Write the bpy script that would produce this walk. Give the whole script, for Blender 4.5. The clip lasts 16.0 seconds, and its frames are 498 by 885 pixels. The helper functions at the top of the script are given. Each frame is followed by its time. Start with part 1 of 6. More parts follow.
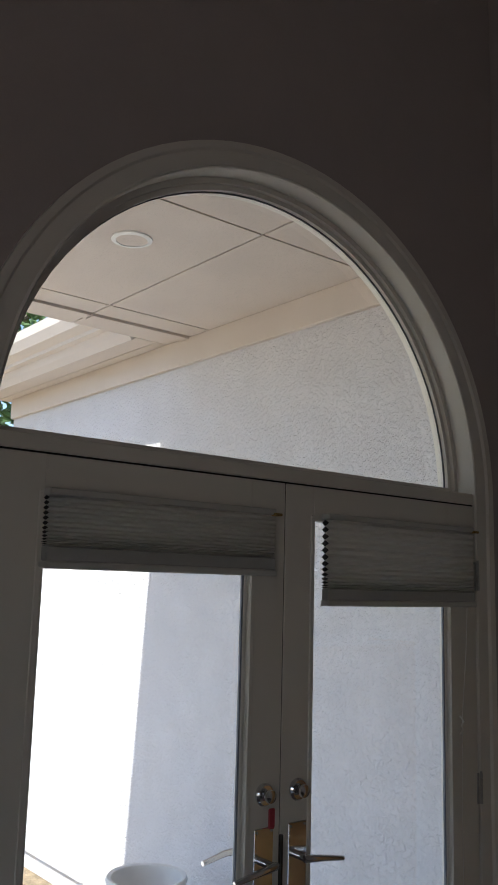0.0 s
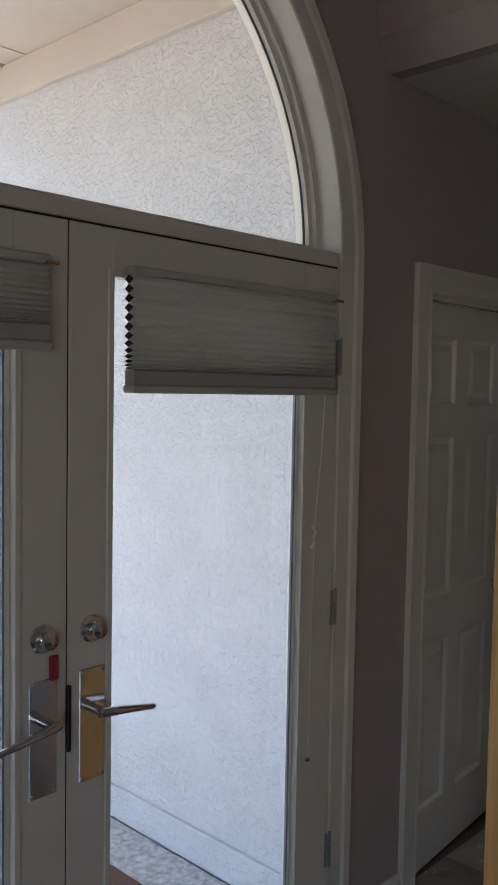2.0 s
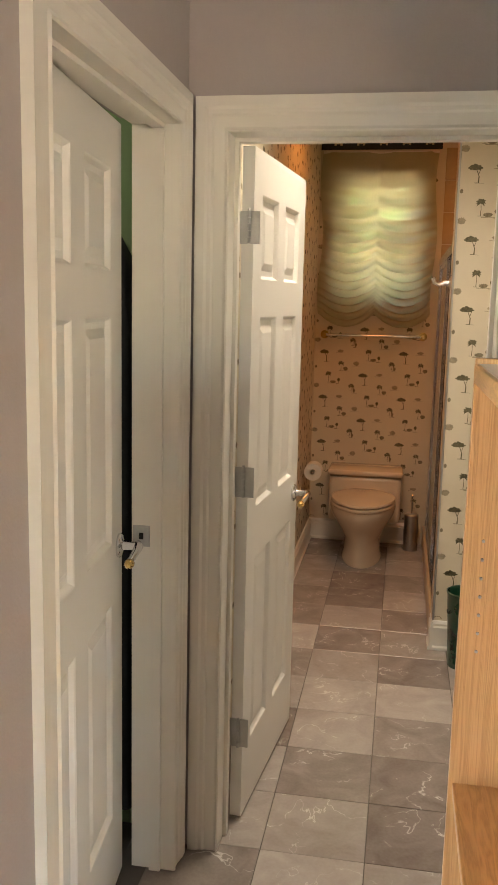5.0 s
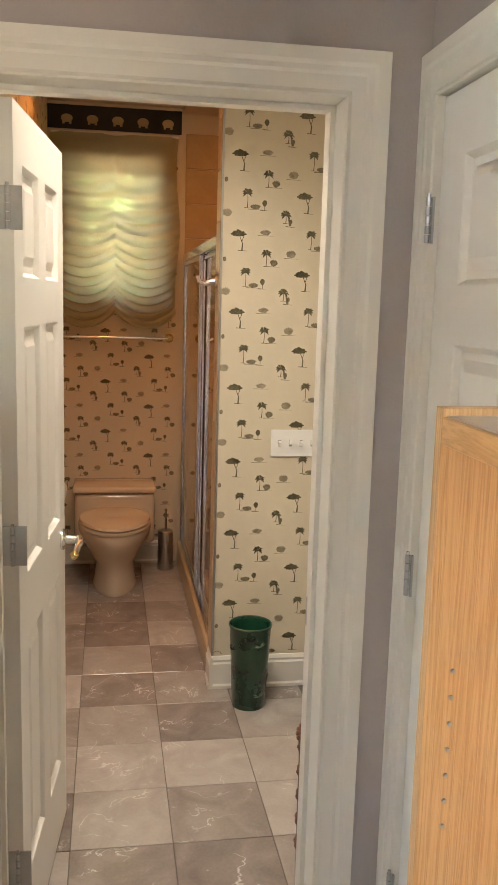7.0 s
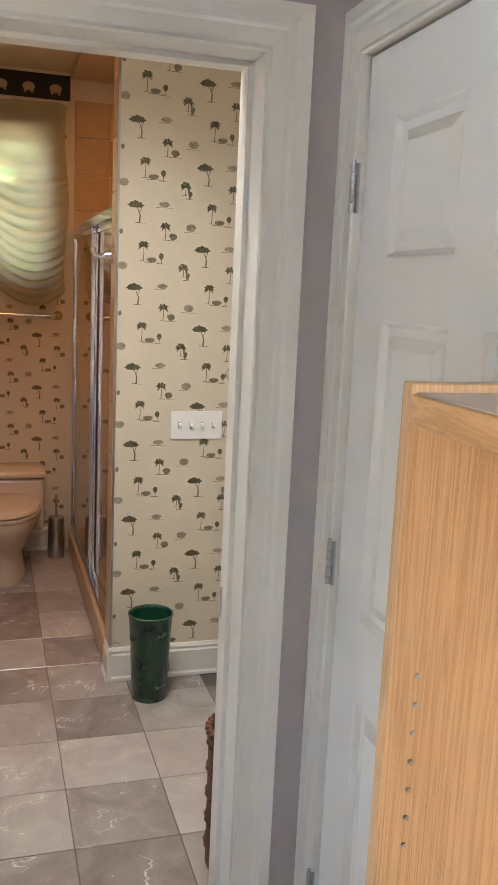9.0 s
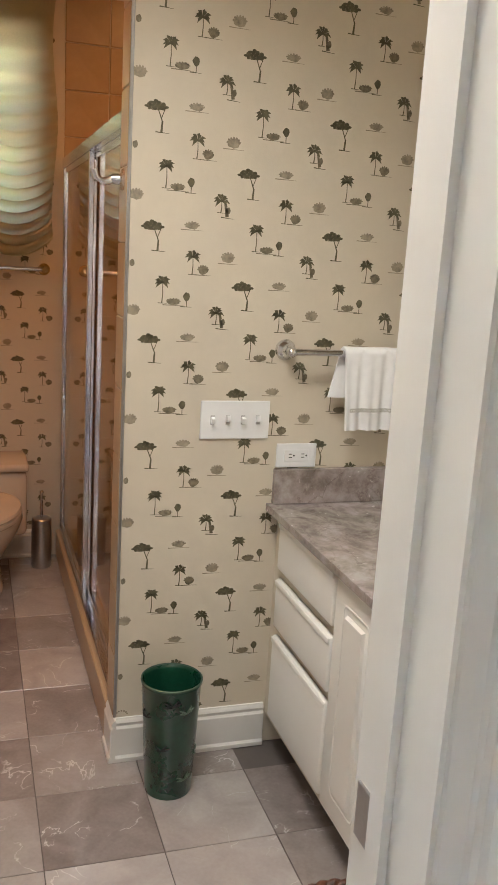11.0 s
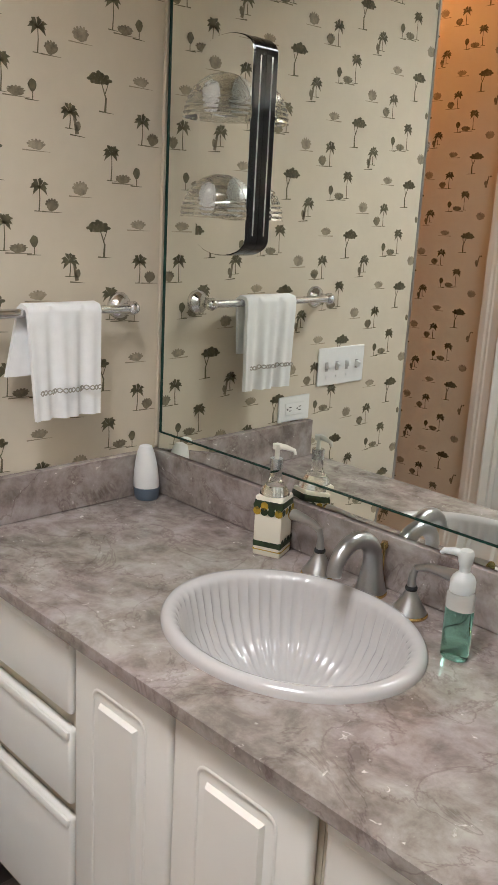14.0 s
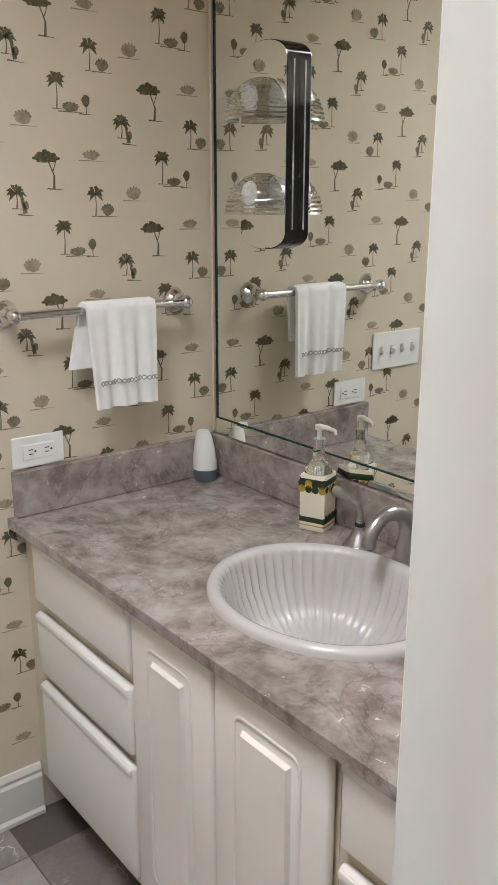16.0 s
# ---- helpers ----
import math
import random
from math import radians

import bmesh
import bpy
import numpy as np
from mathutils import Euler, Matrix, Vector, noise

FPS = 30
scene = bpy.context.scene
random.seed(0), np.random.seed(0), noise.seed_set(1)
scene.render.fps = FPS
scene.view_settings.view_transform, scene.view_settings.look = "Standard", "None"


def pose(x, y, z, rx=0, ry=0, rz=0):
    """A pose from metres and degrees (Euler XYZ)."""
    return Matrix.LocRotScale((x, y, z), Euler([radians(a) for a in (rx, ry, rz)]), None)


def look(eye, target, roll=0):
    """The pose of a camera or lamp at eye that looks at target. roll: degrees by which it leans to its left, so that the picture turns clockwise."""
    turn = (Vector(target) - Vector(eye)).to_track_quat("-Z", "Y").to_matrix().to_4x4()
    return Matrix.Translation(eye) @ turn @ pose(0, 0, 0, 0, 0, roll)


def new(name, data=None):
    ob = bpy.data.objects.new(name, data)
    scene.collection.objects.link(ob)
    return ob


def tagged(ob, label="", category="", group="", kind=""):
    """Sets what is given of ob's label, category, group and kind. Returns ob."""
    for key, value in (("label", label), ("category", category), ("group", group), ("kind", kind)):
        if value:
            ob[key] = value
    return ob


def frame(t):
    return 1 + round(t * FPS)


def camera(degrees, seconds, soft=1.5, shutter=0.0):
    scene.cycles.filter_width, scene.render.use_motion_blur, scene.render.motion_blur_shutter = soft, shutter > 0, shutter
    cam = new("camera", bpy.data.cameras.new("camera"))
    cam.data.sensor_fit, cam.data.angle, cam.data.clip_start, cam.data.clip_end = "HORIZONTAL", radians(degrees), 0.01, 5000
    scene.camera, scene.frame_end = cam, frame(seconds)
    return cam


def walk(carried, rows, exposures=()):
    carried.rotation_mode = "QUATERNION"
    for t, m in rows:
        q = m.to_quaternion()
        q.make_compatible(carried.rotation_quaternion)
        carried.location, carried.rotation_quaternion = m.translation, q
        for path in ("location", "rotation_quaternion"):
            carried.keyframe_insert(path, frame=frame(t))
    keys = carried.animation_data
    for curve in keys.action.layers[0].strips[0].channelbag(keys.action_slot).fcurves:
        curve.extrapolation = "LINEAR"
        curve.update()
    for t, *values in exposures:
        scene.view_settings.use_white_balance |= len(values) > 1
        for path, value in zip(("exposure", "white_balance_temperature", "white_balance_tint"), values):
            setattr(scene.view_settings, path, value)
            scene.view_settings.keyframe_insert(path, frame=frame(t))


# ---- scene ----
cam = camera(32.2, 16.0)
PATH = [
    (0, (0.02, 0.104, 1.759), (1.257, 1.641, 2.085), 1.5),
    (0.5, (0.051, 0.158, 1.765), (1.391, 1.614, 2.055), 0.9),
    (1, (0.158, 0.246, 1.759), (1.574, 1.641, 1.983), 0.7),
    (1.5, (0.429, 0.364, 1.73), (1.859, 1.761, 1.775), 0.6),
    (2, (0.66, 0.486, 1.714), (2.1, 1.869, 1.593), 1.0),
    (2.5, (0.9, 0.635, 1.673), (2.397, 1.945, 1.47), 1.0),
    (3, (1.072, 0.835, 1.672), (2.677, 2.005, 1.437), 1.3),
    (3.5, (1.288, 1.026, 1.643), (2.989, 2.047, 1.387), 0.9),
    (4, (1.457, 1.169, 1.641), (3.26, 1.987, 1.365), 1.6),
    (4.5, (1.596, 1.32, 1.62), (3.487, 1.903, 1.342), 1.3),
    (5, (1.728, 1.442, 1.605), (3.673, 1.78, 1.284), 1.3),
    (5.2, (1.805, 1.482, 1.596), (3.761, 1.758, 1.287), 1.4),
    (7.3, (2.292, 1.688, 1.631), (4.224, 1.286, 1.305), 1.7),
    (7.5, (2.304, 1.695, 1.627), (4.226, 1.248, 1.299), 1.8),
    (8, (2.323, 1.695, 1.625), (4.224, 1.169, 1.292), 2.3),
    (8.5, (2.34, 1.693, 1.621), (4.23, 1.133, 1.284), 2.5),
    (9, (2.395, 1.704, 1.606), (4.277, 1.125, 1.256), 2.6),
    (9.5, (2.557, 1.684, 1.572), (4.44, 1.124, 1.198), 2.7),
    (9.7, (2.645, 1.66, 1.56), (4.536, 1.126, 1.19), 2.7),
    (11.8, (3.657, 1.608, 1.523), (5.478, 0.898, 1.032), 4.4),
    (12, (3.694, 1.593, 1.51), (5.496, 0.827, 1.025), 4.8),
    (12.5, (3.884, 1.571, 1.518), (5.518, 0.536, 1.009), 5.6),
    (13, (4.007, 1.544, 1.499), (5.514, 0.329, 0.994), 3.7),
    (13.5, (4.069, 1.523, 1.493), (5.494, 0.216, 0.98), 3.4),
    (14, (4.082, 1.507, 1.493), (5.452, 0.144, 0.975), 3.1),
    (14.5, (4.086, 1.492, 1.481), (5.406, 0.082, 0.961), 2.2),
    (15, (4.073, 1.489, 1.482), (5.369, 0.062, 0.948), 2.0),
    (15.5, (4.019, 1.485, 1.476), (5.381, 0.121, 0.943), 1.2),
    (16, (3.923, 1.508, 1.515), (5.431, 0.315, 0.965), 0.1),
]
EXPO = [(0, 0.92, 6150, 10), (1, 1.03, 6050, 10), (1.5, 1.36, 6000, 10), (2, 1.58, 6050, 10), (2.5, 1.85, 6400, 10), (3, 2.2, 6700, 10), (3.5, 2.55, 7050, 10), (4.5, 3.8, 7900, 10),
        (5.2, 4.5, 7900, 10), (7.3, 4.6, 7250, 10), (8.3, 4.6, 6450, 10), (9.7, 4.6, 6200, 10), (12, 4.65, 6250, 10), (14, 4.63, 5750, 10), (16, 4.6, 5700, 10)]
walk(cam, [(t, look(eye, target, roll)) for t, eye, target, roll in PATH], EXPO)

# ---- light ----
world = bpy.data.worlds.new("sky")
scene.world = world
world.use_nodes = True
wn = world.node_tree.nodes
sky = wn.new("ShaderNodeTexSky")
sky.sky_type = "NISHITA"
sky.sun_disc = False
sky.sun_elevation = radians(58)
sky.sun_rotation = radians(262)
world.node_tree.links.new(sky.outputs[0], wn["Background"].inputs[0])
wn["Background"].inputs[1].default_value = 0.15
sun_data = bpy.data.lights.new("sun", "SUN")
sun_data.energy, sun_data.angle, sun_data.color = 5.0, radians(0.5), (1.0, 0.95, 0.86)
sun = new("sun", sun_data)
sun.matrix_world = look((0, 0, 0), (0.60, 0.08, -1.0))


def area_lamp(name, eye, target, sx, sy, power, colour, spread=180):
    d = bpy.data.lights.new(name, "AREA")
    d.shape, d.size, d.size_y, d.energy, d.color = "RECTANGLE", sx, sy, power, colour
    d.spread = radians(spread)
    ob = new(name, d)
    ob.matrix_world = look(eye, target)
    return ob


area_lamp("window_light_foyer", (-2.55, -1.55, 1.45), (0, -0.5, 1.40), 1.9, 1.7, 3.1, (0.95, 0.97, 1.0))
# bathroom: added overhead lamp, fixture unseen, placed and narrowed to suit the walls' brightness
area_lamp("bathroom_unseen_lamp", (4.66, 1.52, 2.72), (4.66, 1.52, 0), 0.45, 0.7, 0.98, (1.0, 0.955, 0.89), 130)
area_lamp("shower_ceiling_lamp", (6.75, 0.75, 2.69), (6.75, 0.75, 0), 0.25, 0.25, 0.19, (1.0, 0.44, 0.14))
area_lamp("toilet_ceiling_lamp", (6.3, 1.66, 2.72), (6.3, 1.66, 0), 0.3, 0.3, 0.23, (1.0, 0.36, 0.09), 150)
area_lamp("closet_ceiling_lamp", (3.45, 2.6, 2.48), (3.45, 2.6, 0), 0.15, 0.15, 0.10, (1.0, 0.97, 0.85))

# ---- materials ----
def mat(name, colour, rough=0.5, metal=0.0, vary=0.08, scale=6.0, bump=0.0, bump_scale=60.0, stretch=(1, 1, 1), colour2=None, coat=0.0, spec=0.5):
    """A paint, plaster, metal or ceramic: colour varied at two scales, with fine relief."""
    m = bpy.data.materials.new(name)
    m.use_nodes = True
    n, l = m.node_tree.nodes, m.node_tree.links
    b = n["Principled BSDF"]
    co = n.new("ShaderNodeTexCoord")
    mp = n.new("ShaderNodeMapping")
    mp.inputs["Scale"].default_value = stretch
    l.new(co.outputs["Object"], mp.inputs["Vector"])
    n1 = n.new("ShaderNodeTexNoise")
    n1.inputs["Scale"].default_value, n1.inputs["Detail"].default_value = scale, 6
    n2 = n.new("ShaderNodeTexNoise")
    n2.inputs["Scale"].default_value, n2.inputs["Detail"].default_value = scale * 9, 3
    l.new(mp.outputs[0], n1.inputs["Vector"])
    l.new(mp.outputs[0], n2.inputs["Vector"])
    add = n.new("ShaderNodeMath")
    add.operation = "MULTIPLY_ADD"
    l.new(n2.outputs[0], add.inputs[0])
    add.inputs[1].default_value = 0.4
    l.new(n1.outputs[0], add.inputs[2])
    ramp = n.new("ShaderNodeMapRange")
    ramp.inputs[1].default_value, ramp.inputs[2].default_value = 0.45, 0.95
    l.new(add.outputs[0], ramp.inputs[0])
    mix = n.new("ShaderNodeMix")
    mix.data_type = "RGBA"
    c2 = colour2 or tuple(c * (1 - 2 * vary) for c in colour)
    mix.inputs[6].default_value, mix.inputs[7].default_value = (*c2, 1), (*colour, 1)
    l.new(ramp.outputs[0], mix.inputs[0])
    l.new(mix.outputs[2], b.inputs["Base Color"])
    rr = n.new("ShaderNodeMapRange")
    rr.inputs[3].default_value, rr.inputs[4].default_value = max(0.02, rough - 0.07), min(1, rough + 0.07)
    l.new(n1.outputs[0], rr.inputs[0])
    l.new(rr.outputs[0], b.inputs["Roughness"])
    b.inputs["Metallic"].default_value = metal
    b.inputs["Coat Weight"].default_value = coat
    b.inputs["Specular IOR Level"].default_value = spec
    if bump:
        n3 = n.new("ShaderNodeTexNoise")
        n3.inputs["Scale"].default_value, n3.inputs["Detail"].default_value = bump_scale, 4
        l.new(mp.outputs[0], n3.inputs["Vector"])
        bp = n.new("ShaderNodeBump")
        bp.inputs["Strength"].default_value, bp.inputs["Distance"].default_value = 1.0, bump
        l.new(n3.outputs[0], bp.inputs["Height"])
        l.new(bp.outputs[0], b.inputs["Normal"])
    return m


def cloth_mat(name, colour, through_light, clear=0.0):
    """Thin cloth that lets some light through."""
    m = bpy.data.materials.new(name)
    m.use_nodes = True
    n, l = m.node_tree.nodes, m.node_tree.links
    n.remove(n["Principled BSDF"])
    d, t, c = n.new("ShaderNodeBsdfDiffuse"), n.new("ShaderNodeBsdfTranslucent"), n.new("ShaderNodeBsdfTransparent")
    w = n.new("ShaderNodeTexNoise")
    w.inputs["Scale"].default_value, w.inputs["Detail"].default_value = 90, 4
    x = n.new("ShaderNodeMix")
    x.data_type = "RGBA"
    x.inputs[6].default_value, x.inputs[7].default_value = (*(v * 0.8 for v in colour), 1), (*colour, 1)
    l.new(w.outputs[0], x.inputs[0])
    l.new(x.outputs[2], d.inputs[0])
    l.new(x.outputs[2], t.inputs[0])
    a, b = n.new("ShaderNodeMixShader"), n.new("ShaderNodeMixShader")
    a.inputs[0].default_value, b.inputs[0].default_value = through_light, clear
    l.new(d.outputs[0], a.inputs[1])
    l.new(t.outputs[0], a.inputs[2])
    l.new(a.outputs[0], b.inputs[1])
    l.new(c.outputs[0], b.inputs[2])
    l.new(b.outputs[0], n["Material Output"].inputs[0])
    return m


def glass_mat(name, colour=(1, 1, 1), rough=0.0, ior=1.45):
    m = bpy.data.materials.new(name)
    m.use_nodes = True
    b = m.node_tree.nodes["Principled BSDF"]
    b.inputs["Base Color"].default_value = (*colour, 1)
    b.inputs["Roughness"].default_value, b.inputs["IOR"].default_value = rough, ior
    b.inputs["Transmission Weight"].default_value = 1.0
    return m


def stone_mat(name, dark, light, vein, scale=3.0, rough=0.25, per_object=0.0, bump=0.0004):
    """Honed marble-like stone with cloudy patches and pale veins."""
    m = bpy.data.materials.new(name)
    m.use_nodes = True
    n, l = m.node_tree.nodes, m.node_tree.links
    b = n["Principled BSDF"]
    co = n.new("ShaderNodeTexCoord")
    off = n.new("ShaderNodeVectorMath")
    off.operation = "MULTIPLY_ADD"
    oi = n.new("ShaderNodeObjectInfo")
    l.new(oi.outputs["Random"], off.inputs[0])
    off.inputs[1].default_value = (37, 53, 11)
    l.new(co.outputs["Object"], off.inputs[2])
    a = n.new("ShaderNodeTexNoise")
    a.inputs["Scale"].default_value, a.inputs["Detail"].default_value, a.inputs["Distortion"].default_value = scale, 9, 1.2
    c = n.new("ShaderNodeTexNoise")
    c.inputs["Scale"].default_value, c.inputs["Detail"].default_value, c.inputs["Distortion"].default_value = scale * 0.8, 5, 0.5
    f = n.new("ShaderNodeTexNoise")
    f.inputs["Scale"].default_value, f.inputs["Detail"].default_value = scale * 16, 4
    for t in (a, c, f):
        l.new(off.outputs[0], t.inputs["Vector"])
    s = n.new("ShaderNodeMath")
    s.operation = "MULTIPLY_ADD"
    l.new(f.outputs[0], s.inputs[0])
    s.inputs[1].default_value = 0.28
    l.new(a.outputs[0], s.inputs[2])
    s2 = n.new("ShaderNodeMath")
    s2.operation = "MULTIPLY_ADD"
    l.new(oi.outputs["Random"], s2.inputs[0])
    s2.inputs[1].default_value = per_object
    l.new(s.outputs[0], s2.inputs[2])
    r = n.new("ShaderNodeMapRange")
    r.inputs[1].default_value, r.inputs[2].default_value = 0.48, 0.90 + per_object
    l.new(s2.outputs[0], r.inputs[0])
    mix = n.new("ShaderNodeMix")
    mix.data_type = "RGBA"
    mix.inputs[6].default_value, mix.inputs[7].default_value = (*dark, 1), (*light, 1)
    l.new(r.outputs[0], mix.inputs[0])
    v = n.new("ShaderNodeMath")
    v.operation = "SUBTRACT"
    l.new(c.outputs[0], v.inputs[0])
    v.inputs[1].default_value = 0.5
    v2 = n.new("ShaderNodeMath")
    v2.operation = "ABSOLUTE"
    l.new(v.outputs[0], v2.inputs[0])
    vr = n.new("ShaderNodeMapRange")
    vr.inputs[1].default_value, vr.inputs[2].default_value, vr.inputs[3].default_value, vr.inputs[4].default_value = 0.0, 0.0065, 1.0, 0.0
    l.new(v2.outputs[0], vr.inputs[0])
    vm = n.new("ShaderNodeMath")
    vm.operation = "MULTIPLY"
    vk = n.new("ShaderNodeMapRange")
    vk.inputs[1].default_value, vk.inputs[2].default_value = 0.46, 0.62
    l.new(a.outputs[0], vk.inputs[0])
    l.new(vr.outputs[0], vm.inputs[0])
    l.new(vk.outputs[0], vm.inputs[1])
    mix2 = n.new("ShaderNodeMix")
    mix2.data_type = "RGBA"
    l.new(vm.outputs[0], mix2.inputs[0])
    l.new(mix.outputs[2], mix2.inputs[6])
    mix2.inputs[7].default_value = (*vein, 1)
    l.new(mix2.outputs[2], b.inputs["Base Color"])
    rr = n.new("ShaderNodeMapRange")
    rr.inputs[3].default_value, rr.inputs[4].default_value = rough - 0.08, rough + 0.14
    l.new(f.outputs[0], rr.inputs[0])
    l.new(rr.outputs[0], b.inputs["Roughness"])
    bp = n.new("ShaderNodeBump")
    bp.inputs["Distance"].default_value = bump
    l.new(s.outputs[0], bp.inputs["Height"])
    l.new(bp.outputs[0], b.inputs["Normal"])
    return m


def counter_mat(name):
    """Polished mauve-grey marble: cloudy mottling, brown veins and scattered white flecks."""
    m = bpy.data.materials.new(name)
    m.use_nodes = True
    n, l = m.node_tree.nodes, m.node_tree.links
    b = n["Principled BSDF"]
    co = n.new("ShaderNodeTexCoord")

    def noise(scale, detail, distortion, rough=0.5):
        t = n.new("ShaderNodeTexNoise")
        t.inputs["Scale"].default_value, t.inputs["Detail"].default_value = scale, detail
        t.inputs["Distortion"].default_value, t.inputs["Roughness"].default_value = distortion, rough
        l.new(co.outputs["Object"], t.inputs["Vector"])
        return t

    def ramp(src, *stops):
        r = n.new("ShaderNodeValToRGB")
        e = r.color_ramp.elements
        e[0].position, e[0].color = stops[0][0], (*stops[0][1], 1)
        e[1].position, e[1].color = stops[-1][0], (*stops[-1][1], 1)
        for p, c in stops[1:-1]:
            e.new(p).color = (*c, 1)
        l.new(src, r.inputs[0])
        return r.outputs[0]

    def mixed(kind, a, c, factor):
        x = n.new("ShaderNodeMix")
        x.data_type, x.blend_type = "RGBA", kind
        x.inputs[0].default_value = factor
        l.new(a, x.inputs[6])
        l.new(c, x.inputs[7])
        return x.outputs[2]

    base = ramp(noise(13, 8, 0.25, 0.66).outputs[0], (0.36, (0.20, 0.168, 0.15)), (0.50, (0.325, 0.286, 0.262)), (0.66, (0.45, 0.415, 0.39)))
    tint = ramp(noise(4, 3, 0.3).outputs[0], (0.40, (1.0, 0.95, 0.96)), (0.62, (0.98, 1.0, 0.94)))
    vein = ramp(noise(5, 6, 0.9, 0.62).outputs[0], (0.482, (1, 1, 1)), (0.500, (0.50, 0.42, 0.42)), (0.516, (1, 1, 1)))
    fleck = ramp(noise(46, 3, 1.2).outputs[0], (0.69, (0, 0, 0)), (0.75, (0.45, 0.43, 0.41)))
    out = mixed("MULTIPLY", mixed("MULTIPLY", base, tint, 1.0), vein, 0.5)
    out = mixed("ADD", out, fleck, 0.8)
    l.new(out, b.inputs["Base Color"])
    b.inputs["Roughness"].default_value = 0.2
    return m


def wood_mat(name, light, dark, along="Z", scale=1.0, rough=0.38, knots=False):
    """Varnished softwood: long grain bands, fine fibres and, if wanted, knots."""
    m = bpy.data.materials.new(name)
    m.use_nodes = True
    n, l = m.node_tree.nodes, m.node_tree.links
    b = n["Principled BSDF"]
    co = n.new("ShaderNodeTexCoord")
    mp = n.new("ShaderNodeMapping")
    k = {"X": (0.12, 1, 1), "Y": (1, 0.12, 1), "Z": (1, 1, 0.022)}[along]
    mp.inputs["Scale"].default_value = tuple(v * scale for v in k)
    l.new(co.outputs["Object"], mp.inputs["Vector"])
    a = n.new("ShaderNodeTexNoise")
    a.inputs["Scale"].default_value, a.inputs["Detail"].default_value, a.inputs["Distortion"].default_value = 22, 3, 0.6
    l.new(mp.outputs[0], a.inputs["Vector"])
    w = n.new("ShaderNodeMath")
    w.operation = "MULTIPLY"
    l.new(a.outputs[0], w.inputs[0])
    w.inputs[1].default_value = 9.0
    fr = n.new("ShaderNodeMath")
    fr.operation = "PINGPONG"
    fr.inputs[1].default_value = 1.0
    l.new(w.outputs[0], fr.inputs[0])
    f = n.new("ShaderNodeTexNoise")
    f.inputs["Scale"].default_value, f.inputs["Detail"].default_value = 220, 3
    l.new(mp.outputs[0], f.inputs["Vector"])
    s = n.new("ShaderNodeMath")
    s.operation = "MULTIPLY"
    l.new(fr.outputs[0], s.inputs[0])
    l.new(f.outputs[0], s.inputs[1])
    r = n.new("ShaderNodeMapRange")
    r.inputs[1].default_value, r.inputs[2].default_value = 0.05, 0.6
    l.new(s.outputs[0], r.inputs[0])
    mix = n.new("ShaderNodeMix")
    mix.data_type = "RGBA"
    mix.inputs[6].default_value, mix.inputs[7].default_value = (*light, 1), (*dark, 1)
    l.new(r.outputs[0], mix.inputs[0])
    last = mix
    if knots:
        v = n.new("ShaderNodeTexVoronoi")
        v.inputs["Scale"].default_value = 4.2
        mp2 = n.new("ShaderNodeMapping")
        mp2.inputs["Scale"].default_value = tuple(0.5 if q < 1 else 1 for q in k)
        l.new(co.outputs["Object"], mp2.inputs["Vector"])
        l.new(mp2.outputs[0], v.inputs["Vector"])
        vr = n.new("ShaderNodeMapRange")
        vr.inputs[1].default_value, vr.inputs[2].default_value, vr.inputs[3].default_value, vr.inputs[4].default_value = 0.03, 0.09, 1, 0
        l.new(v.outputs["Distance"], vr.inputs[0])
        mk = n.new("ShaderNodeMix")
        mk.data_type = "RGBA"
        l.new(vr.outputs[0], mk.inputs[0])
        l.new(mix.outputs[2], mk.inputs[6])
        mk.inputs[7].default_value = (*(c * 0.45 for c in dark), 1)
        last = mk
    l.new(last.outputs[2], b.inputs["Base Color"])
    b.inputs["Roughness"].default_value = rough
    bp = n.new("ShaderNodeBump")
    bp.inputs["Distance"].default_value = 0.0004
    l.new(s.outputs[0], bp.inputs["Height"])
    l.new(bp.outputs[0], b.inputs["Normal"])
    return m


M_WALL = mat("mauve_grey_wall_paint", (0.44, 0.39, 0.38), 0.62, vary=0.03, bump=0.0006, bump_scale=140)
M_TRIM = mat("cream_gloss_paint", (0.76, 0.73, 0.67), 0.34, vary=0.015, scale=3)
M_DOOR = mat("white_door_paint", (0.80, 0.78, 0.74), 0.36, vary=0.012, scale=3, bump=0.00006, bump_scale=40, stretch=(4, 4, 0.4))
M_CEIL = mat("ceiling_paint", (0.70, 0.68, 0.62), 0.8, vary=0.03, bump=0.0006, bump_scale=120)
M_PAPER = mat("cream_wallpaper", (0.66, 0.585, 0.46), 0.55, vary=0.03, scale=5, bump=0.0002, bump_scale=300)
M_INK = mat("sepia_print", (0.18, 0.155, 0.085), 0.6, vary=0.25, scale=70)
M_INK2 = mat("pale_sepia_print", (0.43, 0.36, 0.25), 0.6, vary=0.25, scale=70)
M_TILE = stone_mat("grey_pink_marble", (0.185, 0.15, 0.138), (0.49, 0.45, 0.425), (0.64, 0.61, 0.58), 6.0, 0.17, per_object=0.85)
M_GROUT = mat("dark_grout", (0.13, 0.11, 0.10), 0.9)
M_COUNTER = counter_mat("mauve_marble")
M_CAB = mat("ivory_lacquer", (0.84, 0.82, 0.76), 0.3, vary=0.02, scale=3)
# vanity bodies: darker and yellower than the door and drawer fronts
M_CABF = mat("tan_ivory_lacquer", (0.66, 0.59, 0.46), 0.4, vary=0.03, scale=3)
M_STUCCO = mat("white_stucco", (0.70, 0.69, 0.71), 0.9, vary=0.05, scale=5)
